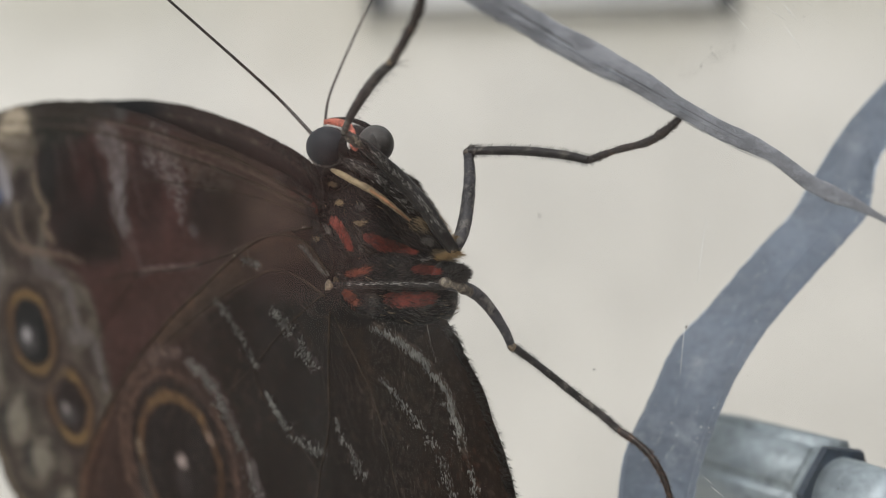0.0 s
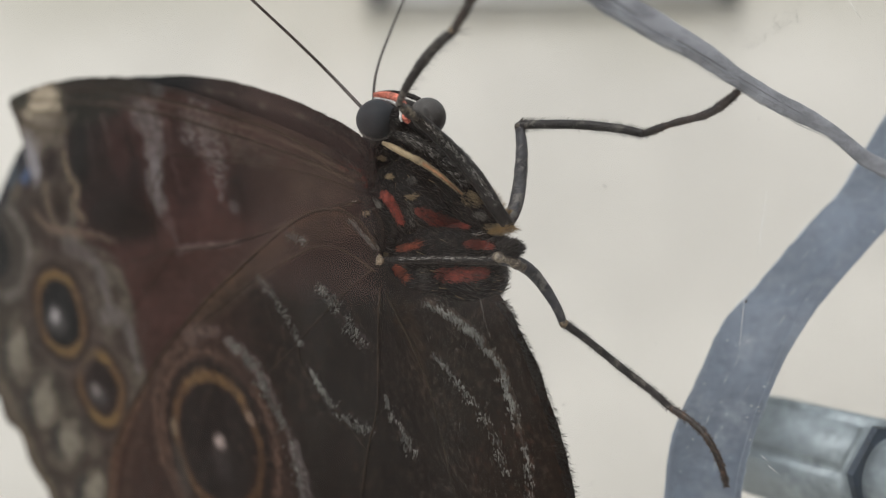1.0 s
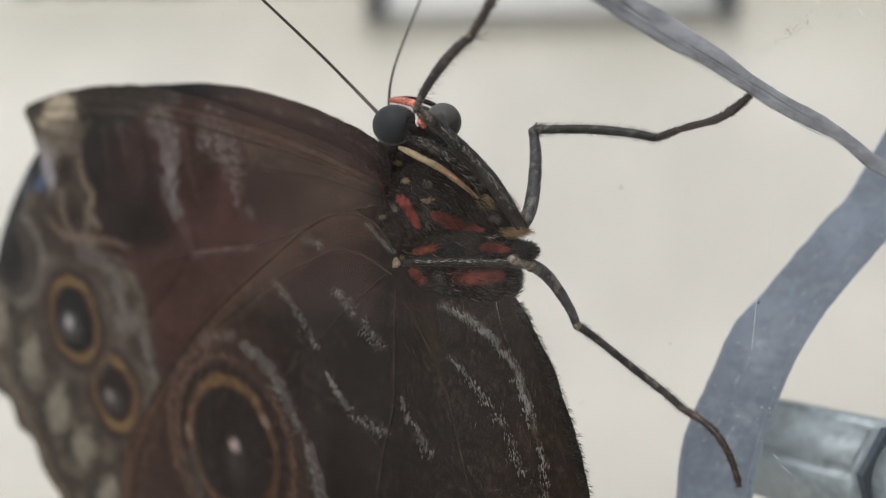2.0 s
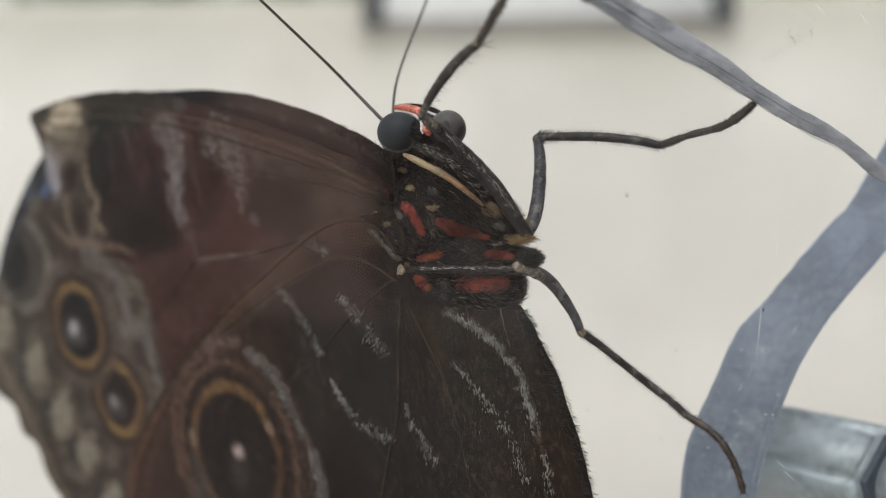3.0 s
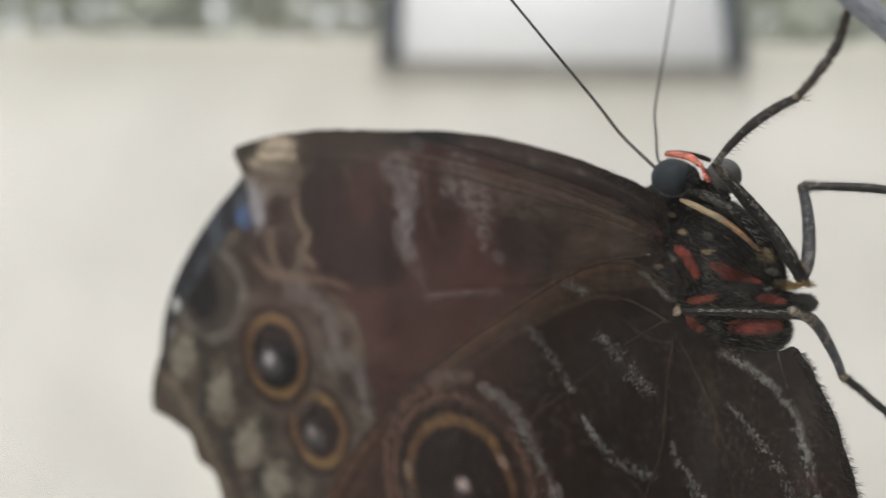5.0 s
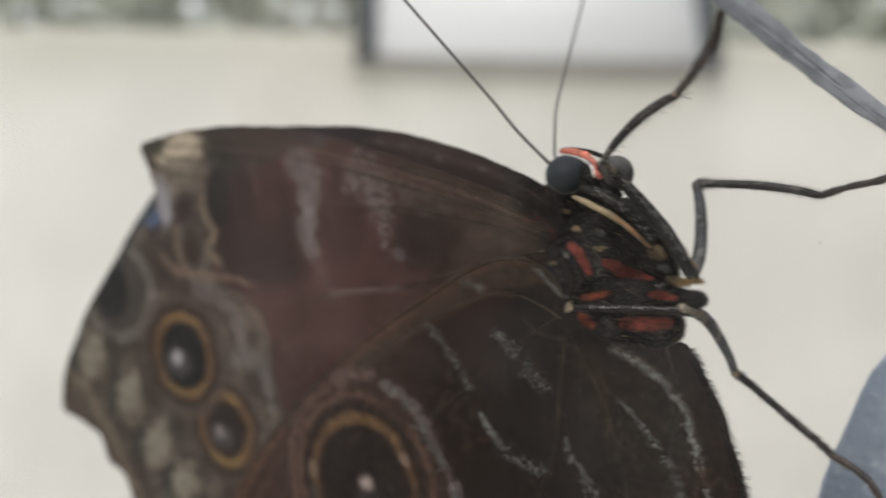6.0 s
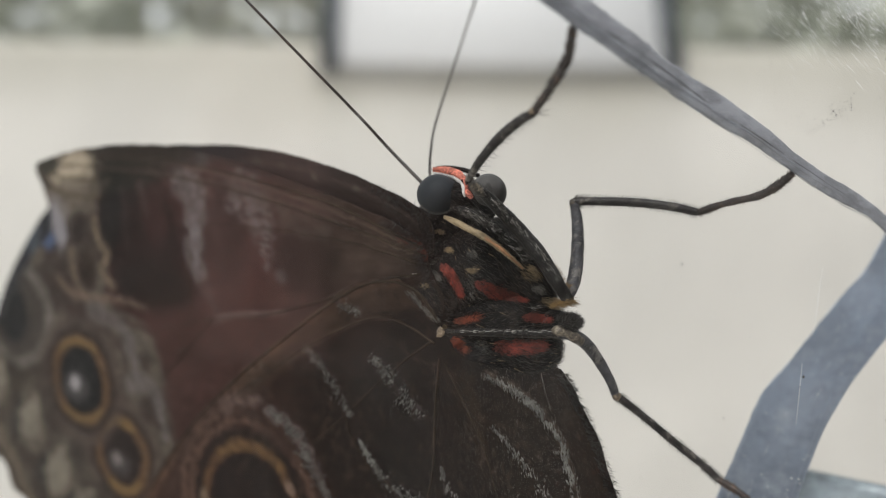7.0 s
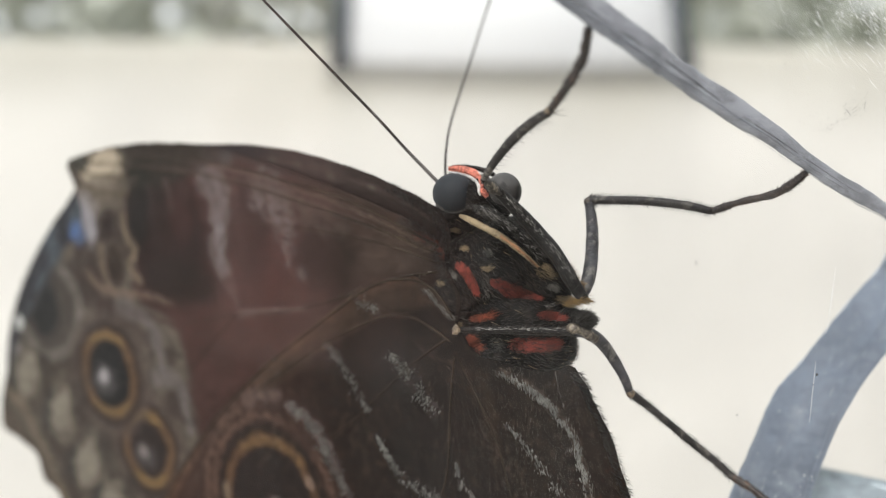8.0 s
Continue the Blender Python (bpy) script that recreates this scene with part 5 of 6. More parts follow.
def build_head():
    bm = bmesh.new()
    blob(bm, (-8.2, 7.2, 8.0), (2.3, 2.0, 1.9), (0, 20, 0), 3, 0.08)
    blob(bm, (-7.4, 5.2, 7.2), (1.9, 2.4, 1.5), (0, 0, 0), 3, 0.1)
    blob(bm, (-8.1, 3.9, 7.5), (1.5, 2.2, 1.5), (0, 0, 0), 3, 0.1)
    head = part("head", bm, M_FUR, butterfly, "black head with red scales on top")
    part("fur", coat(head, 2500, (0.6, -0.3, -0.5), 0.6, 0.028, 0.35, 21, lambda p, n: n.y < 0.5 and p.z < 8.6), M_HAIR, head)
    bm = bmesh.new()
    blob(bm, (-9.92, 3.2, 7.78), (1.66, 1.5, 1.6), (0, 0, 0), 5)
    part("compound_eye", bm, M_EYE, head, "matt blue-black domed eye")
    bm = bmesh.new()
    blob(bm, (-6.0, 2.0, 7.85), (1.42, 1.45, 1.48), (0, 0, 0), 5)
    second = part("compound_eye", bm, M_EYE2, head, "paler banded eye")
    bm = bmesh.new()
    blob(bm, (-6.1, 0.6, 7.95), (0.3, 0.13, 0.6), (0, -14, 6), 3, 0.1)
    blob(bm, (-5.7, 0.66, 7.6), (0.16, 0.1, 0.42), (0, -14, 0), 3, 0.1)
    part("eye_band", bm, M_GREYSKIN, second, "pale band across the eye")
    # red crest over the eye, with a white line below it
    rows = [(-10.26, 4.40, 9.89, 0.2), (-9.46, 4.10, 9.83, 0.25), (-8.73, 3.60, 9.63, 0.29), (-8.11, 3.00, 9.24, 0.3), (-7.77, 2.20, 8.68, 0.22), (-7.79, 1.40, 8.11, 0.14), (-7.67, 1.00, 7.71, 0.26), (-7.38, 0.90, 7.32, 0.16)]
    rows_crest = rows
    part("crest", tube(rows, 8, sides=10, flat=0.6, wobble=0.25), M_CREST, head, "red scaled crest")
    rows = [(-10.23, 4.00, 9.54, 0.05), (-9.33, 3.60, 9.38, 0.1), (-8.65, 3.10, 9.09, 0.14), (-8.15, 2.40, 8.64, 0.15), (-7.99, 1.50, 8.17, 0.14), (-8.02, 1.00, 7.78, 0.12), (-7.91, 0.90, 7.41, 0.06)]
    part("crest_line", tube(rows, 8, sides=8, wobble=0.4), M_PALE, head, "pale line under the crest")
    rows = [(-9.95, 5.40, 10.18, 0.08), (-9.03, 5.20, 10.20, 0.13), (-7.97, 4.90, 9.99, 0.18), (-7.16, 4.40, 9.66, 0.22), (-6.67, 3.80, 9.36, 0.2)]
    part("brow", tube(rows, 8, sides=8, wobble=0.2), M_FUR, head)
    rnd = random.Random(31)
    bm = bmesh.new()
    crest = spline(rows_crest, 12)
    for _ in range(200):
        x, y, z, r = crest[rnd.randrange(len(crest))]
        bristle(bm, (x + rnd.gauss(0, 0.4 * r), y - 0.7 * r, z + rnd.gauss(0, 0.5 * r)), (0.5, -0.4, rnd.uniform(-0.6, 0.6)), rnd.uniform(0.12, 0.28), 0.022)
    part("crest_fur", bm, M_RED, head)
    # pale rim under the eye
    bm = bmesh.new()
    for k in range(60):
        a = radians(rnd.uniform(215, 330))
        bristle(bm, (-9.92 + 1.56 * math.cos(a), 2.6, 7.78 + 1.5 * math.sin(a)), (math.cos(a), -0.6, math.sin(a)), 0.22, 0.03)
    part("eye_rim", bm, M_GREYHAIR, head, "short pale hairs round the eye")
    # palps between the eyes
    part("palp", tube([(-8.0, 2.6, 8.8, 0.25), (-7.4, 1.9, 7.9, 0.42), (-6.5, 1.5, 6.8, 0.42), (-5.7, 1.6, 5.9, 0.3)], 8, sides=12, wobble=0.25), M_FUR, head, "dark palp between the eyes")
    part("palp", tube([(-8.2, 4.6, 7.2, 0.3), (-7.2, 4.0, 6.6, 0.45), (-6.2, 3.6, 5.8, 0.4), (-5.2, 3.0, 5.0, 0.3)], 8, sides=12, wobble=0.25), M_FUR, head)
    for rows in ([(-10.9, 3.8, 8.5, 0.16), (-11.3, 4.3, 8.95, 0.155), (-13.76, 5.3, 11.58, 0.135), (-16.0, 3.5, 13.79, 0.125), (-19.88, 0.5, 17.4, 0.115), (-24.92, -3.4, 22.09, 0.11), (-29.97, -7.3, 26.79, 0.2)],
                 [(-10.3, 5.0, 9.0, 0.13), (-10.47, 6.4, 9.85, 0.12), (-10.35, 7.73, 11.95, 0.11), (-9.81, 11.14, 14.87, 0.105), (-7.99, 16.51, 20.90, 0.1), (-6.53, 20.80, 25.73, 0.1), (-4.71, 26.16, 31.77, 0.18)]):
        part("antenna", tube(rows, 10, sides=9), M_SPINE, head, "thin dark antenna")
    return head


def bristled(rows, count, length, seed, spread=1.0, width=0.026, start=0.0, combed=False):
    """Spines along a limb, leaning towards its tip; combed: in even rows along its two sides."""
    rnd = random.Random(seed)
    pts = spline(rows, 12)
    bm = bmesh.new()
    for k in range(count):
        i = int(len(pts) * ((k + rnd.uniform(-0.4, 0.4)) / count if combed else start + (1 - start) * rnd.random()))
        i = min(max(1, i), len(pts) - 2)
        p, d = Vector(pts[i][:3]), Vector(pts[i + 1][:3]) - Vector(pts[i - 1][:3])
        d.normalize()
        about = Vector((rnd.gauss(0, 0.3), rnd.choice((-1, 1)), rnd.gauss(0, 0.3))) if combed else Vector((rnd.gauss(0, 1), rnd.gauss(0, 1), rnd.gauss(0, 1)))
        side = d.cross(about).normalized()
        bristle(bm, p + side * pts[i][3] * 0.9, side * spread + d * 0.75, 1.15 * length * rnd.uniform(0.6, 1.25), width)
    return bm


def jointed(rows):
    """The tarsus in five swelling segments that narrow at their joints, with two claws' width at the tip."""
    pts = spline(rows, 8)
    out = []
    for i, p in enumerate(pts):
        s = 5 * i / (len(pts) - 1)
        out.append((p[0], p[1], p[2], p[3] * (0.78 + 0.3 * math.sqrt(abs(math.sin(math.pi * (s % 1) * 0.92 + 0.12))))))
    return out


def leg(segments, label, seed):
    """A leg: femur, tibia and tarsus, each a tube with its spines."""
    top = None
    for k, (name, rows, mat, spines, length) in enumerate(segments):
        if name == "tarsus":
            rows = jointed(rows)
            spines = spines * 2
        ob = part(name, tube(rows, 3 if name == "tarsus" else 8, sides=12, wobble=0.08), mat, butterfly, label if k == 0 else "")
        if spines:
            part("spines", bristled(rows, int((1.5 if name == "tarsus" else 1.3) * spines), 1.05 * length, seed + k, 0.8, 0.022, combed=name == "tibia"), M_RUSTSPINE if name == "tarsus" else M_SPINE, ob)
        top = top or ob
    return top


def joint(c, r, mat, parent):
    bm = bmesh.new()
    blob(bm, c, r, (0, 0, 0), 3, 0.15, 1.4)
    return part("joint", bm, mat, parent)


def build_legs():
    # the leg that reaches up to the twine
    f = leg((("femur", [(0.1, 0.6, -0.6, 0.45), (-0.95, 0.1, 0.9, 0.55), (-2.2, 0.0, 2.9, 0.6), (-3.75, 0.0, 4.75, 0.58), (-5.3, -0.5, 6.3, 0.5), (-6.6, -1.3, 7.45, 0.42), (-7.55, -2.4, 8.1, 0.3), (-7.95, -3.0, 8.25, 0.18)], M_FEMUR, 520, 0.17),
             ("tibia", [(-7.93, -3.1, 8.3, 0.22), (-7.13, -4.5, 9.56, 0.3), (-6.03, -6.1, 10.85, 0.36), (-5.0, -7.9, 11.68, 0.36), (-3.92, -9.8, 12.26, 0.3)], M_TIBIA, 130, 0.2),
             ("tarsus", [(-3.92, -9.8, 12.26, 0.24), (-2.97, -10.9, 13.65, 0.28), (-2.3, -11.5, 14.75, 0.28), (-1.93, -12.0, 15.6, 0.26), (-1.8, -12.6, 16.65, 0.24), (-1.65, -13.3, 17.6, 0.15)], M_TARSUS, 170, 0.3)),
            "dark speckled leg reaching up to the twine", 40)
    bm = bmesh.new()
    for d in ((0.95, 0.1, 0.3), (0.95, 0.2, -0.12)):
        bristle(bm, (-3.8, -9.8, 12.15), d, 1.25, 0.05)
    part("spur", bm, M_TARSUS, f, "two long spurs at the tibia's end")
    line = spline([(-7.4, -4.2, 9.0), (-6.7, -5.1, 9.9), (-5.8, -6.5, 10.8), (-4.9, -8.0, 11.45), (-4.1, -9.5, 11.95)], 12)
    bm = bmesh.new()
    for k in range(17):
        x, y, z = line[int((k + 0.5) / 17 * (len(line) - 1))]
        bristle(bm, (x + 0.12, y, z - 0.12), (0.85, 0.0, -0.2 + 0.25 * math.sin(k * 2.3)), 0.62 + 0.12 * math.sin(k * 1.7), 0.026)
    part("spines", bm, M_SPINE, f, "row of long spines under the tibia")
    joint((-4.05, -9.85, 12.3), (0.27, 0.22, 0.24), M_LEGPALE, f)
    rnd = random.Random(64)
    line = spline([(-1.0, 0.1, 0.95), (-2.2, 0.0, 2.95), (-3.75, 0.0, 4.8), (-5.3, -0.5, 6.35), (-6.6, -1.1, 7.6)], 40)
    for mat, count, label in ((M_GREYHAIR, 210, "grey scales along the femur"), (M_PALE, 60, "silver scales along the femur")):
        bm = bmesh.new()
        for _ in range(count):
            c = Vector(line[rnd.randrange(len(line))])
            q = rnd.gauss(0.05, 0.12)
            bristle(bm, c + Vector((0.72 * q, -0.57 + 0.6 * q * q, 0.69 * q)), (0.65 + rnd.gauss(0, 0.15), -0.12, -0.75), rnd.uniform(0.12, 0.34), 0.017)
        part("scale_line", bm, mat, f, label)
    # middle leg
    leg((("femur", [(-0.1, 1.2, -0.4, 0.5), (0.55, 1.5, 0.8, 0.54), (1.0, 2.3, 2.8, 0.53), (1.25, 3.6, 5.4, 0.47), (1.15, 4.5, 7.2, 0.38)], M_LEG, 120, 0.12),
         ("tibia", [(1.05, 4.5, 7.35, 0.36), (2.2, 4.2, 7.4, 0.34), (5.5, 3.1, 7.25, 0.36), (8.4, 2.1, 6.85, 0.35), (10.35, 1.4, 6.35, 0.3)], M_TIBIA, 260, 0.34),
         ("tarsus", [(10.3, 1.4, 6.35, 0.27), (12.4, 0.4, 7.05, 0.25), (14.4, -0.8, 7.5, 0.29), (15.7, -1.6, 8.3, 0.31), (16.7, -2.0, 9.2, 0.18)], M_TARSUS, 170, 0.24)),
        "dark speckled leg bent sideways onto the twine", 50)
    bm = bmesh.new()
    for d in ((0.7, -0.1, -0.55), (0.9, 0.1, -0.35)):
        bristle(bm, (10.3, 1.4, 6.2), d, 0.6, 0.035)
    part("spur", bm, M_TARSUS, butterfly)
    # hind leg
    h = leg((("coxa", [(-9.5, 1.7, -3.0, 0.2), (-7.0, 1.1, -2.97, 0.28), (-4.3, 1.0, -3.05, 0.3), (-1.6, 1.0, -3.1, 0.32), (-0.5, 1.1, -3.0, 0.34)], M_COXA, 420, 0.26),
             ("femur", [(-0.6, 1.1, -3.0, 0.46), (0.6, 1.6, -3.25, 0.49), (1.8, 2.6, -4.0, 0.5), (2.9, 3.5, -5.3, 0.44), (3.9, 4.0, -6.9, 0.38), (4.4, 4.2, -8.1, 0.34)], M_LEG, 120, 0.14),
             ("tibia", [(4.4, 4.2, -8.1, 0.32), (6.4, 4.5, -9.6, 0.3), (9.2, 4.7, -11.9, 0.31), (11.6, 4.8, -13.8, 0.3), (12.9, 4.8, -15.0, 0.27)], M_TIBIA, 250, 0.32),
             ("tarsus", [(12.9, 4.7, -15.0, 0.27), (14.2, 3.8, -15.8, 0.26), (15.2, 3.0, -16.8, 0.26), (16.0, 2.7, -18.2, 0.25), (16.5, 2.5, -19.7, 0.22), (16.75, 2.5, -20.7, 0.13)], M_TARSUS, 170, 0.26)),
            "dark speckled leg stretched down over the strap", 60)
    rnd = random.Random(73)
    bm = bmesh.new()
    for row, count, way, size in (([(-1.35, 0.2, 2.15), (-0.9, 0.3, 1.5), (-0.4, 0.4, 0.8), (0.0, 0.5, 0.2)], 130, (0.8, -0.1, 0.4), 0.45), ([(-1.6, 0.2, -0.9), (-0.9, 0.1, -0.75), (-0.2, 0.1, -0.65), (0.35, 0.2, -0.6)], 150, (0.95, -0.1, -0.25), 0.75)):
        line = spline(row, 30)
        for _ in range(count):
            c = Vector(line[rnd.randrange(len(line))]) + Vector((rnd.gauss(0, 0.1), rnd.gauss(0, 0.1), rnd.gauss(0, 0.12)))
            bristle(bm, c, Vector(way) + Vector((0, rnd.gauss(0, 0.2), rnd.gauss(0, 0.25))), size * rnd.uniform(0.5, 1.2), 0.022)
    part("base_hair", bm, M_GOLD, f, "golden hair round the leg base")
    joint((1.1, 4.5, 7.25), (0.41, 0.4, 0.42), M_LEGPALE, f)
    joint((4.45, 4.15, -8.2), (0.37, 0.35, 0.37), M_LEGPALE, h)
    part("trochanter", tube([(-1.2, 0.9, -2.95, 0.15), (-0.75, 0.8, -2.85, 0.36), (-0.2, 0.8, -3.0, 0.3), (0.4, 1.05, -3.25, 0.42), (1.2, 1.7, -3.7, 0.4)], 8, sides=14, wobble=0.6), M_TROCHANTER, h, "pale tan scaled leg joint")
    part("femur_end", tube([(-7.85, -3.0, 8.15, 0.15), (-7.5, -2.6, 7.95, 0.34), (-7.1, -2.1, 7.65, 0.36), (-6.6, -1.75, 7.3, 0.16)], 8, sides=12, wobble=0.3), M_TROCHANTER, f, "pale tan scaled end of the femur")
    bm = bmesh.new()
    blob(bm, (0.15, 1.2, -2.2), (0.85, 0.8, 0.55), (0, 0, 0), 3, 0.15, 1.2)
    knob = part("coxa", bm, M_FUR, butterfly)
    part("fur", coat(knob, 900, (1, 0, 0.2), 0.5, 0.026, 0.8, 71), M_HAIR, knob)
    # small folded foreleg with its tan scales
    rows = [(-9.45, 2.0, 5.95, 0.14), (-8.7, 1.4, 5.55, 0.24), (-7.6, 0.95, 4.95, 0.25), (-6.4, 0.7, 4.3, 0.26), (-5.2, 0.7, 3.45, 0.22), (-4.2, 0.8, 2.6, 0.15), (-3.4, 1.1, 1.9, 0.08)]
    fold = part("folded_foreleg", tube(rows, 8, sides=10, flat=0.7, wobble=0.1), M_CREAM, butterfly, "small tan-scaled folded foreleg")
    part("spines", bristled(rows, 260, 0.26, 80, 0.25, 0.02), M_TAN, fold)
    low = [(x + 0.02, y - 0.16, z - 0.02, r * 0.5) for x, y, z, r in rows[3:]]
    part("scale_row", tube(low, 8, sides=8, wobble=0.6), M_RUST, fold, "orange scale row on the underside")
    part("dark_hair", bristled(rows, 70, 0.4, 83, 0.5, 0.022), M_HAIR, fold)
    rows = [(-8.9, 2.4, 6.7, 0.2), (-7.3, 1.4, 6.2, 0.32), (-5.8, 1.1, 5.3, 0.36), (-4.5, 1.1, 4.1, 0.36), (-3.2, 1.2, 2.8, 0.3)]
    grey = part("folded_foreleg", tube(rows, 8, sides=10, flat=0.8, wobble=0.25), M_FEMUR, butterfly, "small grey folded foreleg")
    part("hair", bristled(rows, 500, 0.45, 85, 0.5, 0.03), M_HAIR, grey)
    part("grey_hair", bristled(rows, 140, 0.4, 86, 0.5, 0.026), M_GREYHAIR, grey)


thorax = build_thorax()
bm = bmesh.new()
sweep(bm, spline([(-5, 6.0, -4, 3.2), (-5.5, 7.0, -9, 3.0), (-6.5, 8.4, -16, 2.6), (-8, 10, -24, 2.0), (-9, 11, -29, 1.0)], 6), sides=20, wobble=0.05)
part("abdomen", bm, M_FUR, butterfly, "dark furry abdomen between the wings")
tree_bm = bmesh.new()
tree_bm.from_mesh(thorax.data)
from mathutils.bvhtree import BVHTree
skin = BVHTree.FromBMesh(tree_bm)
tree_bm.free()
build_head()
build_legs()
tuft("red_patch", skin, [(-9.5, 2.15, 0.24), (-9.2, 1.8, 0.3), (-8.9, 1.35, 0.28), (-8.6, 0.85, 0.24), (-8.35, 0.35, 0.2), (-8.15, -0.1, 0.14)], M_RED, thorax, "bright red fur patch", 260, 0.34, (0.5, -0.1, -0.8), 1)
tuft("red_patch", skin, [(-6.9, 0.75, 0.2), (-6.3, 0.5, 0.36), (-5.7, 0.15, 0.46), (-5.1, -0.05, 0.42), (-4.4, -0.2, 0.3), (-3.8, -0.35, 0.2), (-3.2, -0.5, 0.1)], M_RED, thorax, "bright red fur patch", 380, 0.38, (0.9, -0.1, -0.3), 2)
tuft("red_patch", skin, [(-3.2, -1.85, 0.2), (-2.6, -1.9, 0.3), (-1.9, -2.0, 0.28), (-1.4, -2.1, 0.18)], M_RED, thorax, "red fur patch", 130, 0.4, (1, -0.1, 0), 3, 0.026, False)
tuft("red_patch", skin, [(-5.2, -4.2, 0.45), (-4.3, -4.25, 0.52), (-3.4, -4.2, 0.52), (-2.5, -4.1, 0.42), (-1.9, -4.1, 0.3)], M_RED, thorax, "dull red fur patch", 240, 0.42, (1, -0.1, 0.1), 4, 0.024, False)
tuft("orange_patch", skin, [(-8.65, -3.6, 0.2), (-8.25, -4.0, 0.28), (-7.85, -4.4, 0.22)], M_ORANGE, thorax, "orange fur patch", 95, 0.5, (0.7, -0.1, -0.7), 5, 0.026, False)
tuft("orange_patch", skin, [(-8.6, -2.3, 0.2), (-7.8, -2.1, 0.26), (-6.9, -1.9, 0.24)], M_ORANGE, thorax, "brownish orange hair", 70, 0.6, (0.95, -0.1, 0.25), 6, 0.018, False)
for k, (x, z, r) in enumerate(((-9.75, 4.95, 0.3), (-9.1, 3.45, 0.3), (-11.0, 0.7, 0.3), (-7.5, 1.8, 0.27), (-10.4, 3.2, 0.2), (-9.7, -3.1, 0.3), (-9.5, -2.6, 0.22))):
    tuft("tan_spot", skin, [(x - 0.4 * r, z, r * 0.7), (x + 0.5 * r, z - 0.2 * r, r * 0.5)], M_TAN, thorax, "small tan scale tuft", 26, 0.26, (0.6, -0.05, -0.3), 10 + k, 0.03, False)
tuft("tan_tuft", skin, [(-3.2, 1.9, 0.45), (-2.6, 1.4, 0.4)], M_TAN, thorax, "golden brown hair tuft", 18, 0.7, (0.8, -0.1, -0.6), 20, 0.016, False)
tuft("tan_tuft", skin, [(-1.0, -0.7, 0.4), (-0.5, -0.8, 0.35), (-1.7, -0.6, 0.3)], M_TAN, thorax, "golden brown hair tuft", 70, 0.9, (1.0, -0.1, -0.25), 21, 0.016, False)


# black hair over the red patches, pale scale patches, the hinge's pale hairs
for k, row in enumerate(([(-9.3, 1.6, 0.7), (-8.8, 0.8, 0.6), (-8.5, 0.1, 0.5)], [(-6.6, 0.7, 0.6), (-5.6, 0.3, 0.75), (-4.5, -0.1, 0.6)], [(-5.0, -4.2, 0.65), (-3.6, -4.2, 0.7), (-2.3, -4.1, 0.6)])):
    tuft("dark_hair", skin, row, M_HAIR, thorax, "", 110, 0.55, (0.9, -0.05, -0.3), 30 + k, 0.024, False)
for k, row in enumerate(([(-7.45, 1.5, 0.2), (-7.35, 0.9, 0.24), (-7.3, 0.3, 0.22), (-7.2, -0.2, 0.2)], [(-10.3, 1.5, 0.26), (-9.9, 1.2, 0.2)], [(-6.7, -3.9, 0.35), (-6.2, -4.4, 0.28)], [(-7.3, 3.1, 0.25)], [(-2.4, 0.6, 0.3), (-1.9, 0.2, 0.26)], [(-8.3, 5.6, 0.25)])):
    tuft("grey_patch", skin, row, M_GREYHAIR, thorax, "pale grey scale patch", 30 if k else 11, 0.3, (0.5, -0.1, -0.7), 50 + k, 0.02, False)


for k, (row, mat, way, name, label) in enumerate((
        # this first streak is a glint put into white hairs
        ([(-2.8, -1.15, 0.12), (-2.4, -1.1, 0.14), (-2.0, -1.05, 0.1)], M_PALE, (1.0, -0.1, 0.1), "white_tuft", "short white streak painting a glint"),
        ([(-7.3, 1.85, 0.2), (-7.0, 1.8, 0.16)], M_TAN, (1.0, -0.1, 0.15), "tan_tuft", "small tan scale tuft"),
        ([(-7.5, 1.3, 0.12), (-7.6, 0.7, 0.13), (-7.55, 0.1, 0.14), (-7.4, -0.5, 0.12)], M_GREYHAIR, (0.3, -0.1, -0.9), "grey_patch", "speckled pale scale row"),
        ([(-11.1, 0.6, 0.24), (-10.9, 0.45, 0.18)], M_TAN, (0.8, -0.1, -0.4), "tan_tuft", "tan scale tuft at the wing base"),
        ([(-11.7, 1.55, 0.16)], M_PALE, (0.8, -0.1, -0.3), "white_tuft", "white scale tuft at the wing base"),
        ([(-10.4, 2.35, 0.18)], M_PALE, (0.6, -0.1, 0.4), "white_tuft", "white scale tuft at the wing base"),
        ([(-1.95, 0.35, 0.16), (-1.85, 0.05, 0.14)], M_GREYHAIR, (0.2, -0.1, -0.8), "grey_patch", "pale grey scale patch"),
        ([(-0.9, -0.75, 0.2), (-0.35, -0.9, 0.22), (0.1, -1.0, 0.12)], M_TAN, (1.0, -0.2, -0.15), "tan_tuft", "golden brown hair tuft"),
        ([(-2.6, 1.75, 0.22), (-2.9, 2.1, 0.2)], M_TAN, (0.7, -0.2, -0.6), "tan_tuft", "golden brown hair tuft"))):
    tuft(name, skin, row, mat, thorax, label, (4 if mat == M_TAN else 1) * len(row), 0.4, way, 120 + k, 0.02, False)


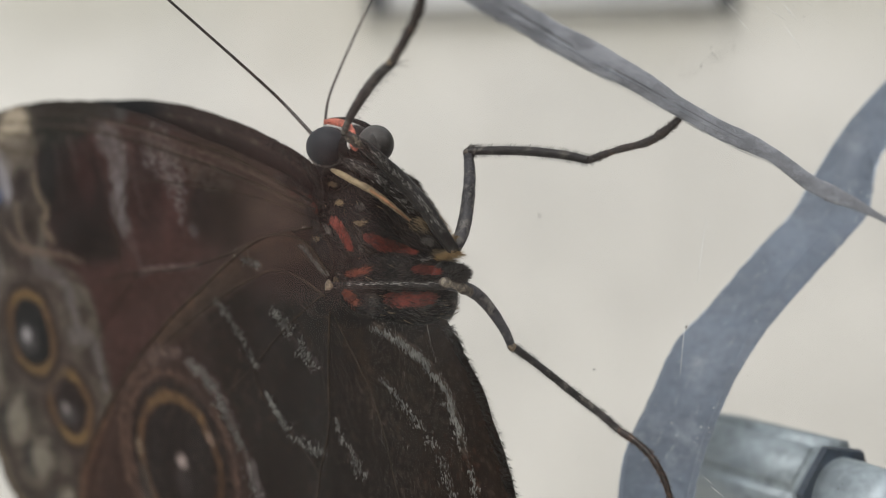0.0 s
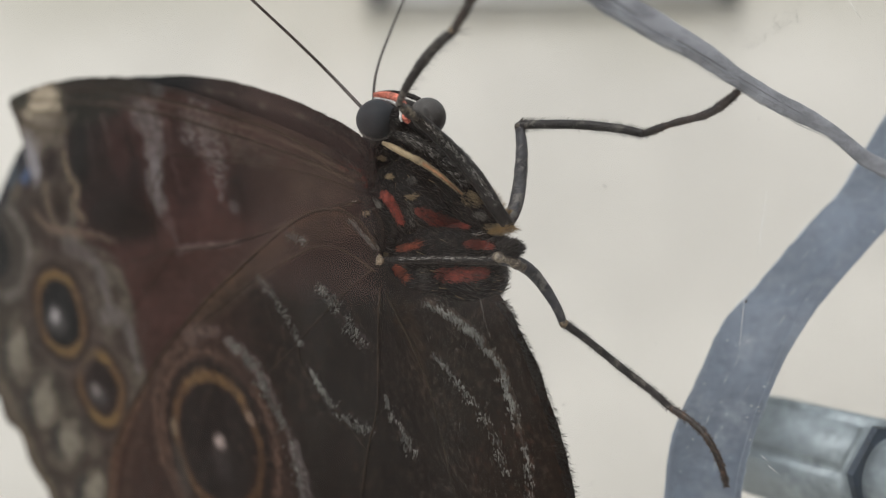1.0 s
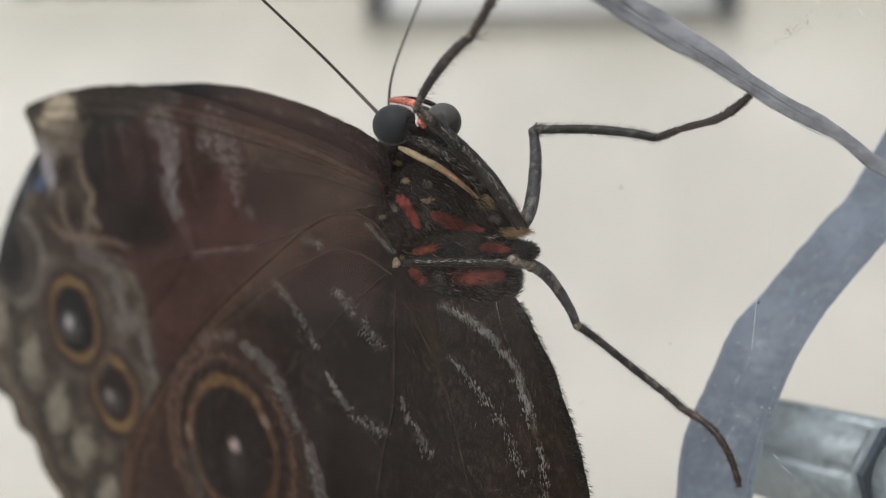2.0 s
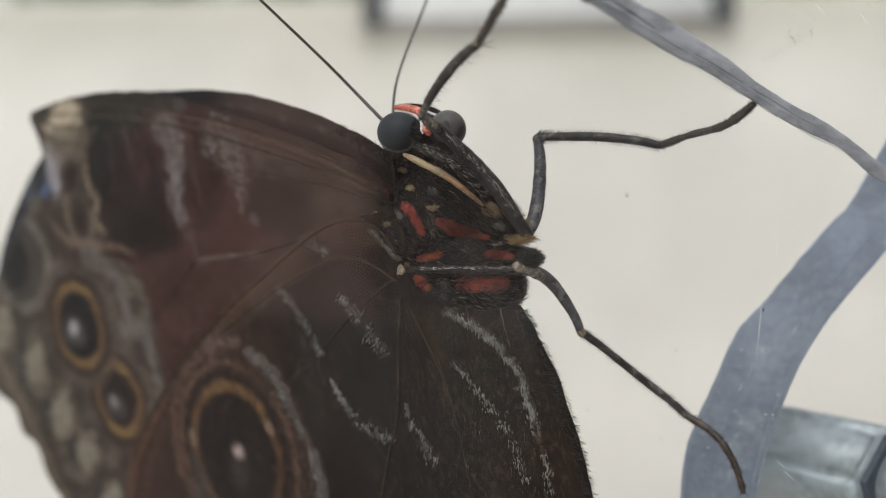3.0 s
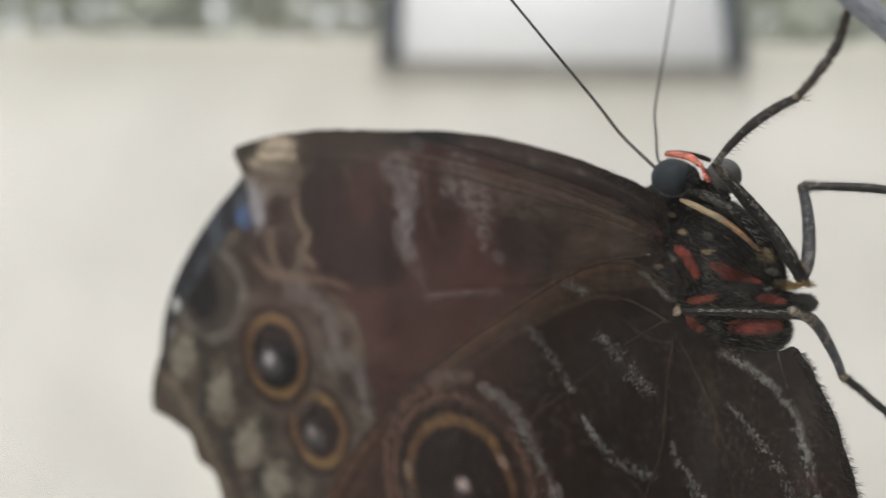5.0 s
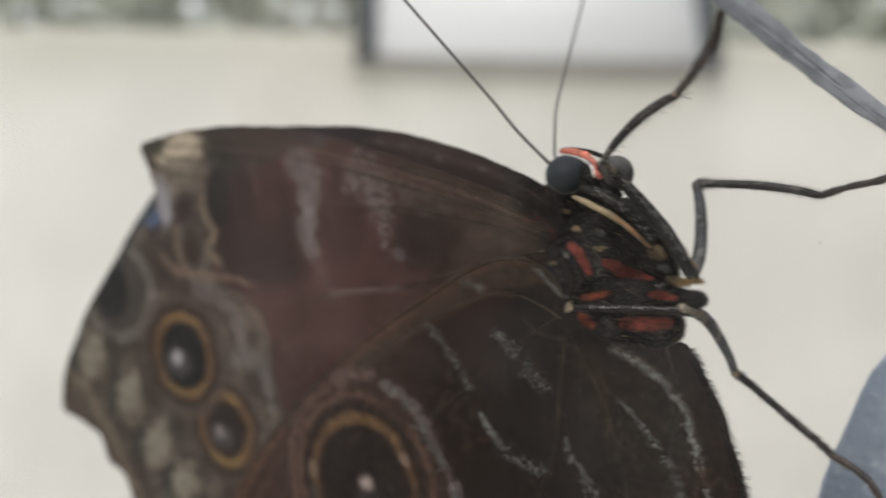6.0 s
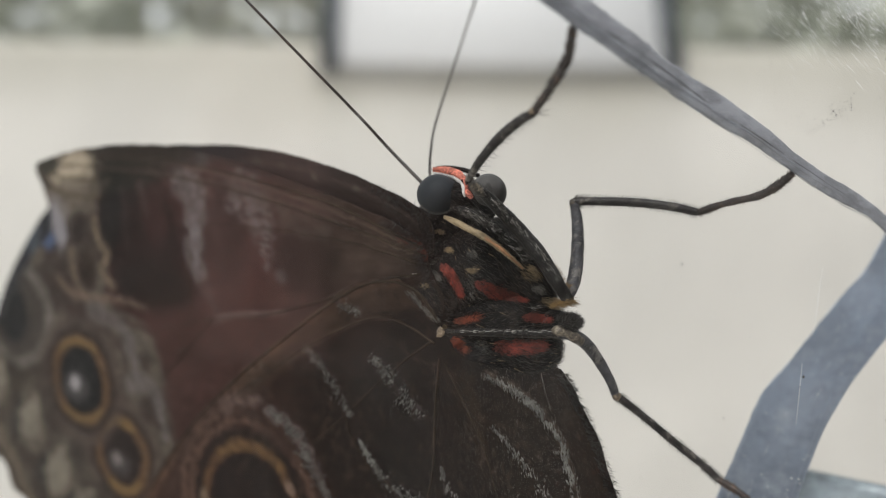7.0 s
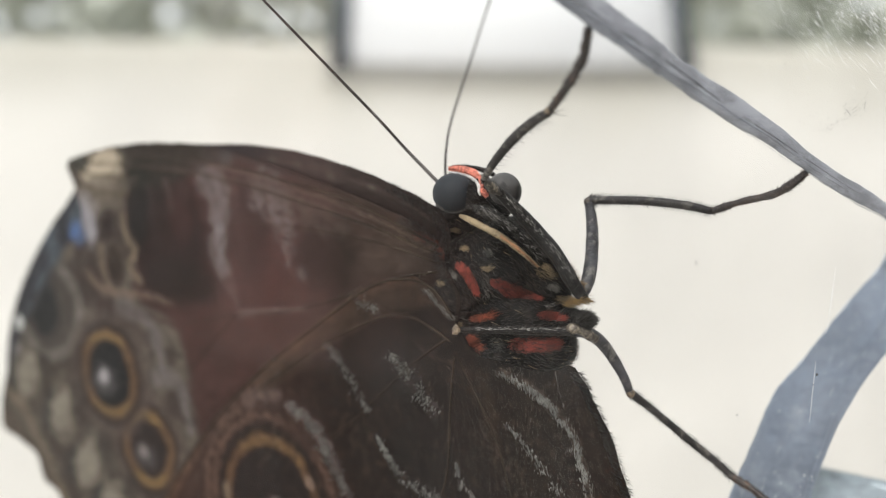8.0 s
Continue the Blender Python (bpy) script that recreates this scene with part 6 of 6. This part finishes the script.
def build_hinge_hair():
    """Pale hair row where the hindwing meets the body."""
    rnd = random.Random(77)
    line = spline([(2.5, 3.3), (1.9, 2.8), (1.2, 2.1), (0.5, 1.5), (-0.2, 1.05)], 10)
    bm = bmesh.new()
    for u, v in line:
        for _ in range(5):
            a, b = u + rnd.gauss(0, 0.16), v + rnd.gauss(0, 0.12)
            d = U * rnd.gauss(-0.7, 0.2) - V * rnd.uniform(0.4, 1.0) - N * rnd.uniform(0.05, 0.4)
            bristle(bm, lobe(a, b, float(hind_lift(np.array([a]), np.array([b]))[0]) - 0.1), d, rnd.uniform(0.2, 0.5), 0.022)
    part("hinge_hair", bm, M_GREYHAIR, hindwing, "pale tan hairs along the hinge")
    bm = bmesh.new()
    for u, v in spline([(0.3, 4.0), (0.7, 5.4), (1.2, 6.8), (2.2, 7.9), (4.5, 8.9)], 70):
        a, b = u + rnd.gauss(0.3, 0.35), v + rnd.gauss(0, 0.25)
        d = U * rnd.gauss(0.2, 0.5) + V * rnd.uniform(-0.8, 0.3) - N * rnd.uniform(0.1, 0.5)
        bristle(bm, U * a + V * b + N * (float(fore_lift(np.array([a]), np.array([b]))[0]) - 0.1), d, rnd.uniform(0.4, 0.9), 0.022)
    part("base_hair", bm, M_HAIR, forewing, "dark hair over the wing base")
    bm = bmesh.new()
    for u, v in spline([(0.6, 5.4), (0.7, 7.2), (1.2, 9.0), (3.4, 10.4), (6.3, 11.7)], 90):
        a, b = u + rnd.gauss(0.4, 0.4), v + rnd.gauss(-0.2, 0.25)
        d = U * rnd.gauss(-0.3, 0.5) + V * rnd.uniform(-0.8, 0.5) - N * rnd.uniform(0.0, 0.5)
        bristle(bm, U * a + V * b + N * (float(far_lift(np.array([a]), np.array([b]))[0]) - 0.1), d, rnd.uniform(0.4, 1.0), 0.022)
    part("base_hair", bm, M_HAIR, far_forewing, "dark hair over the wing base")
    bm = bmesh.new()
    for row in ([(18, 12.4), (10, 9.9), (3, 7.2)], [(14, 10.0), (8, 8.3), (2, 6.2)], [(12, 2.7), (7, 3.9), (2.4, 4.5)]):
        for u, v in spline(row, 90):
            a, b = u + rnd.gauss(0, 0.1), v + rnd.gauss(0, 0.12)
            d = U * rnd.gauss(0.8, 0.2) + V * rnd.uniform(-0.5, 0.3) - N * rnd.uniform(0.05, 0.3)
            bristle(bm, U * a + V * b + N * (float(fore_lift(np.array([a]), np.array([b]))[0]) - 0.1), d, rnd.uniform(0.2, 0.5), 0.016)
    part("vein_hair", bm, M_BROWNHAIR, forewing, "short brown hairs along the veins")


def build_throat_hair():
    """Pale and dark tufts in the gap between the folded forelegs."""
    rnd = random.Random(88)
    for mat, count, label in ((M_PALE, 70, "short white hairs"), (M_GREYHAIR, 160, "short grey hairs"), (M_HAIR, 260, "")):
        bm = bmesh.new()
        for _ in range(count):
            x, z = rnd.choice(((-7.6, 6.2), (-7.0, 5.85), (-6.3, 5.5), (-5.5, 5.0), (-4.7, 4.3), (-3.9, 3.6), (-3.2, 2.9)))
            bristle(bm, (x + rnd.gauss(0, 0.3), 0.7 + 0.1 * rnd.random(), z + rnd.gauss(0, 0.14)), (0.75 + rnd.gauss(0, 0.25), -0.1, -0.5 + rnd.gauss(0, 0.3)), rnd.uniform(0.25, 0.6), 0.024)
        part("throat_hair", bm, mat, thorax, label)


build_hinge_hair()
build_throat_hair()
rnd_line = random.Random(91)
bm = bmesh.new()
for q in range(60):
    x = -8.9 + 7.6 * rnd_line.random()
    bristle(bm, (x, 0.5 + 0.06 * abs(x + 4), -2.88 + rnd_line.gauss(0, 0.06)), (1, rnd_line.gauss(-0.1, 0.1), rnd_line.gauss(0, 0.12)), rnd_line.uniform(0.15, 0.45), 0.019)
part("scale_line", bm, M_PALE, butterfly, "white scale line along the leg base")
bm = bmesh.new()
blob(bm, (-9.75, 1.5, -3.0), (0.27, 0.25, 0.36), (0, 30, 0), 4, 0.7, 2.6)
part("wing_knob", bm, M_LEGPALE, thorax, "cream knob at the wing base")


# ---- what moves ----
WING_ANGLES = [(0, 0.31), (0.5, 0.32), (0.7, 0.48), (1, 0.71), (1.5, 0.91), (1.7, 0.82), (2.8, 0.32), (3, 0.23), (3.5, -0.11), (4, -0.17), (4.2, -0.35), (4.5, -0.26), (4.7, -0.01), (5.8, 1.34), (5.9, 1.54), (6, 1.74), (6.2, 1.56), (6.5, 1.29), (7, 0.52), (7.5, -0.33), (8, -1.07)]

FAR_ANGLES = [(0, -1.4), (0.7, -1.3), (1.5, -1.15), (2.8, -1.4), (3, -1.4), (3.5, -1.2), (4, -0.8), (4.5, -0.65), (4.9, -0.75), (5.4, -1.5), (5.8, -2.0), (6, -2.15), (6.5, -2.4), (7, -1.7), (7.5, -1.55), (8, -1.58)]


def motions():
    def turned(degrees):
        return Matrix.Translation(HINGE * MM) @ Matrix.Rotation(radians(degrees), 4, AXIS)

    for wing in (forewing, hindwing):
        walk(wing, [(t, turned(a)) for t, a in WING_ANGLES])
    for wing in (far_forewing, far_hindwing):
        walk(wing, [(t, turned(a)) for t, a in FAR_ANGLES])


motions()
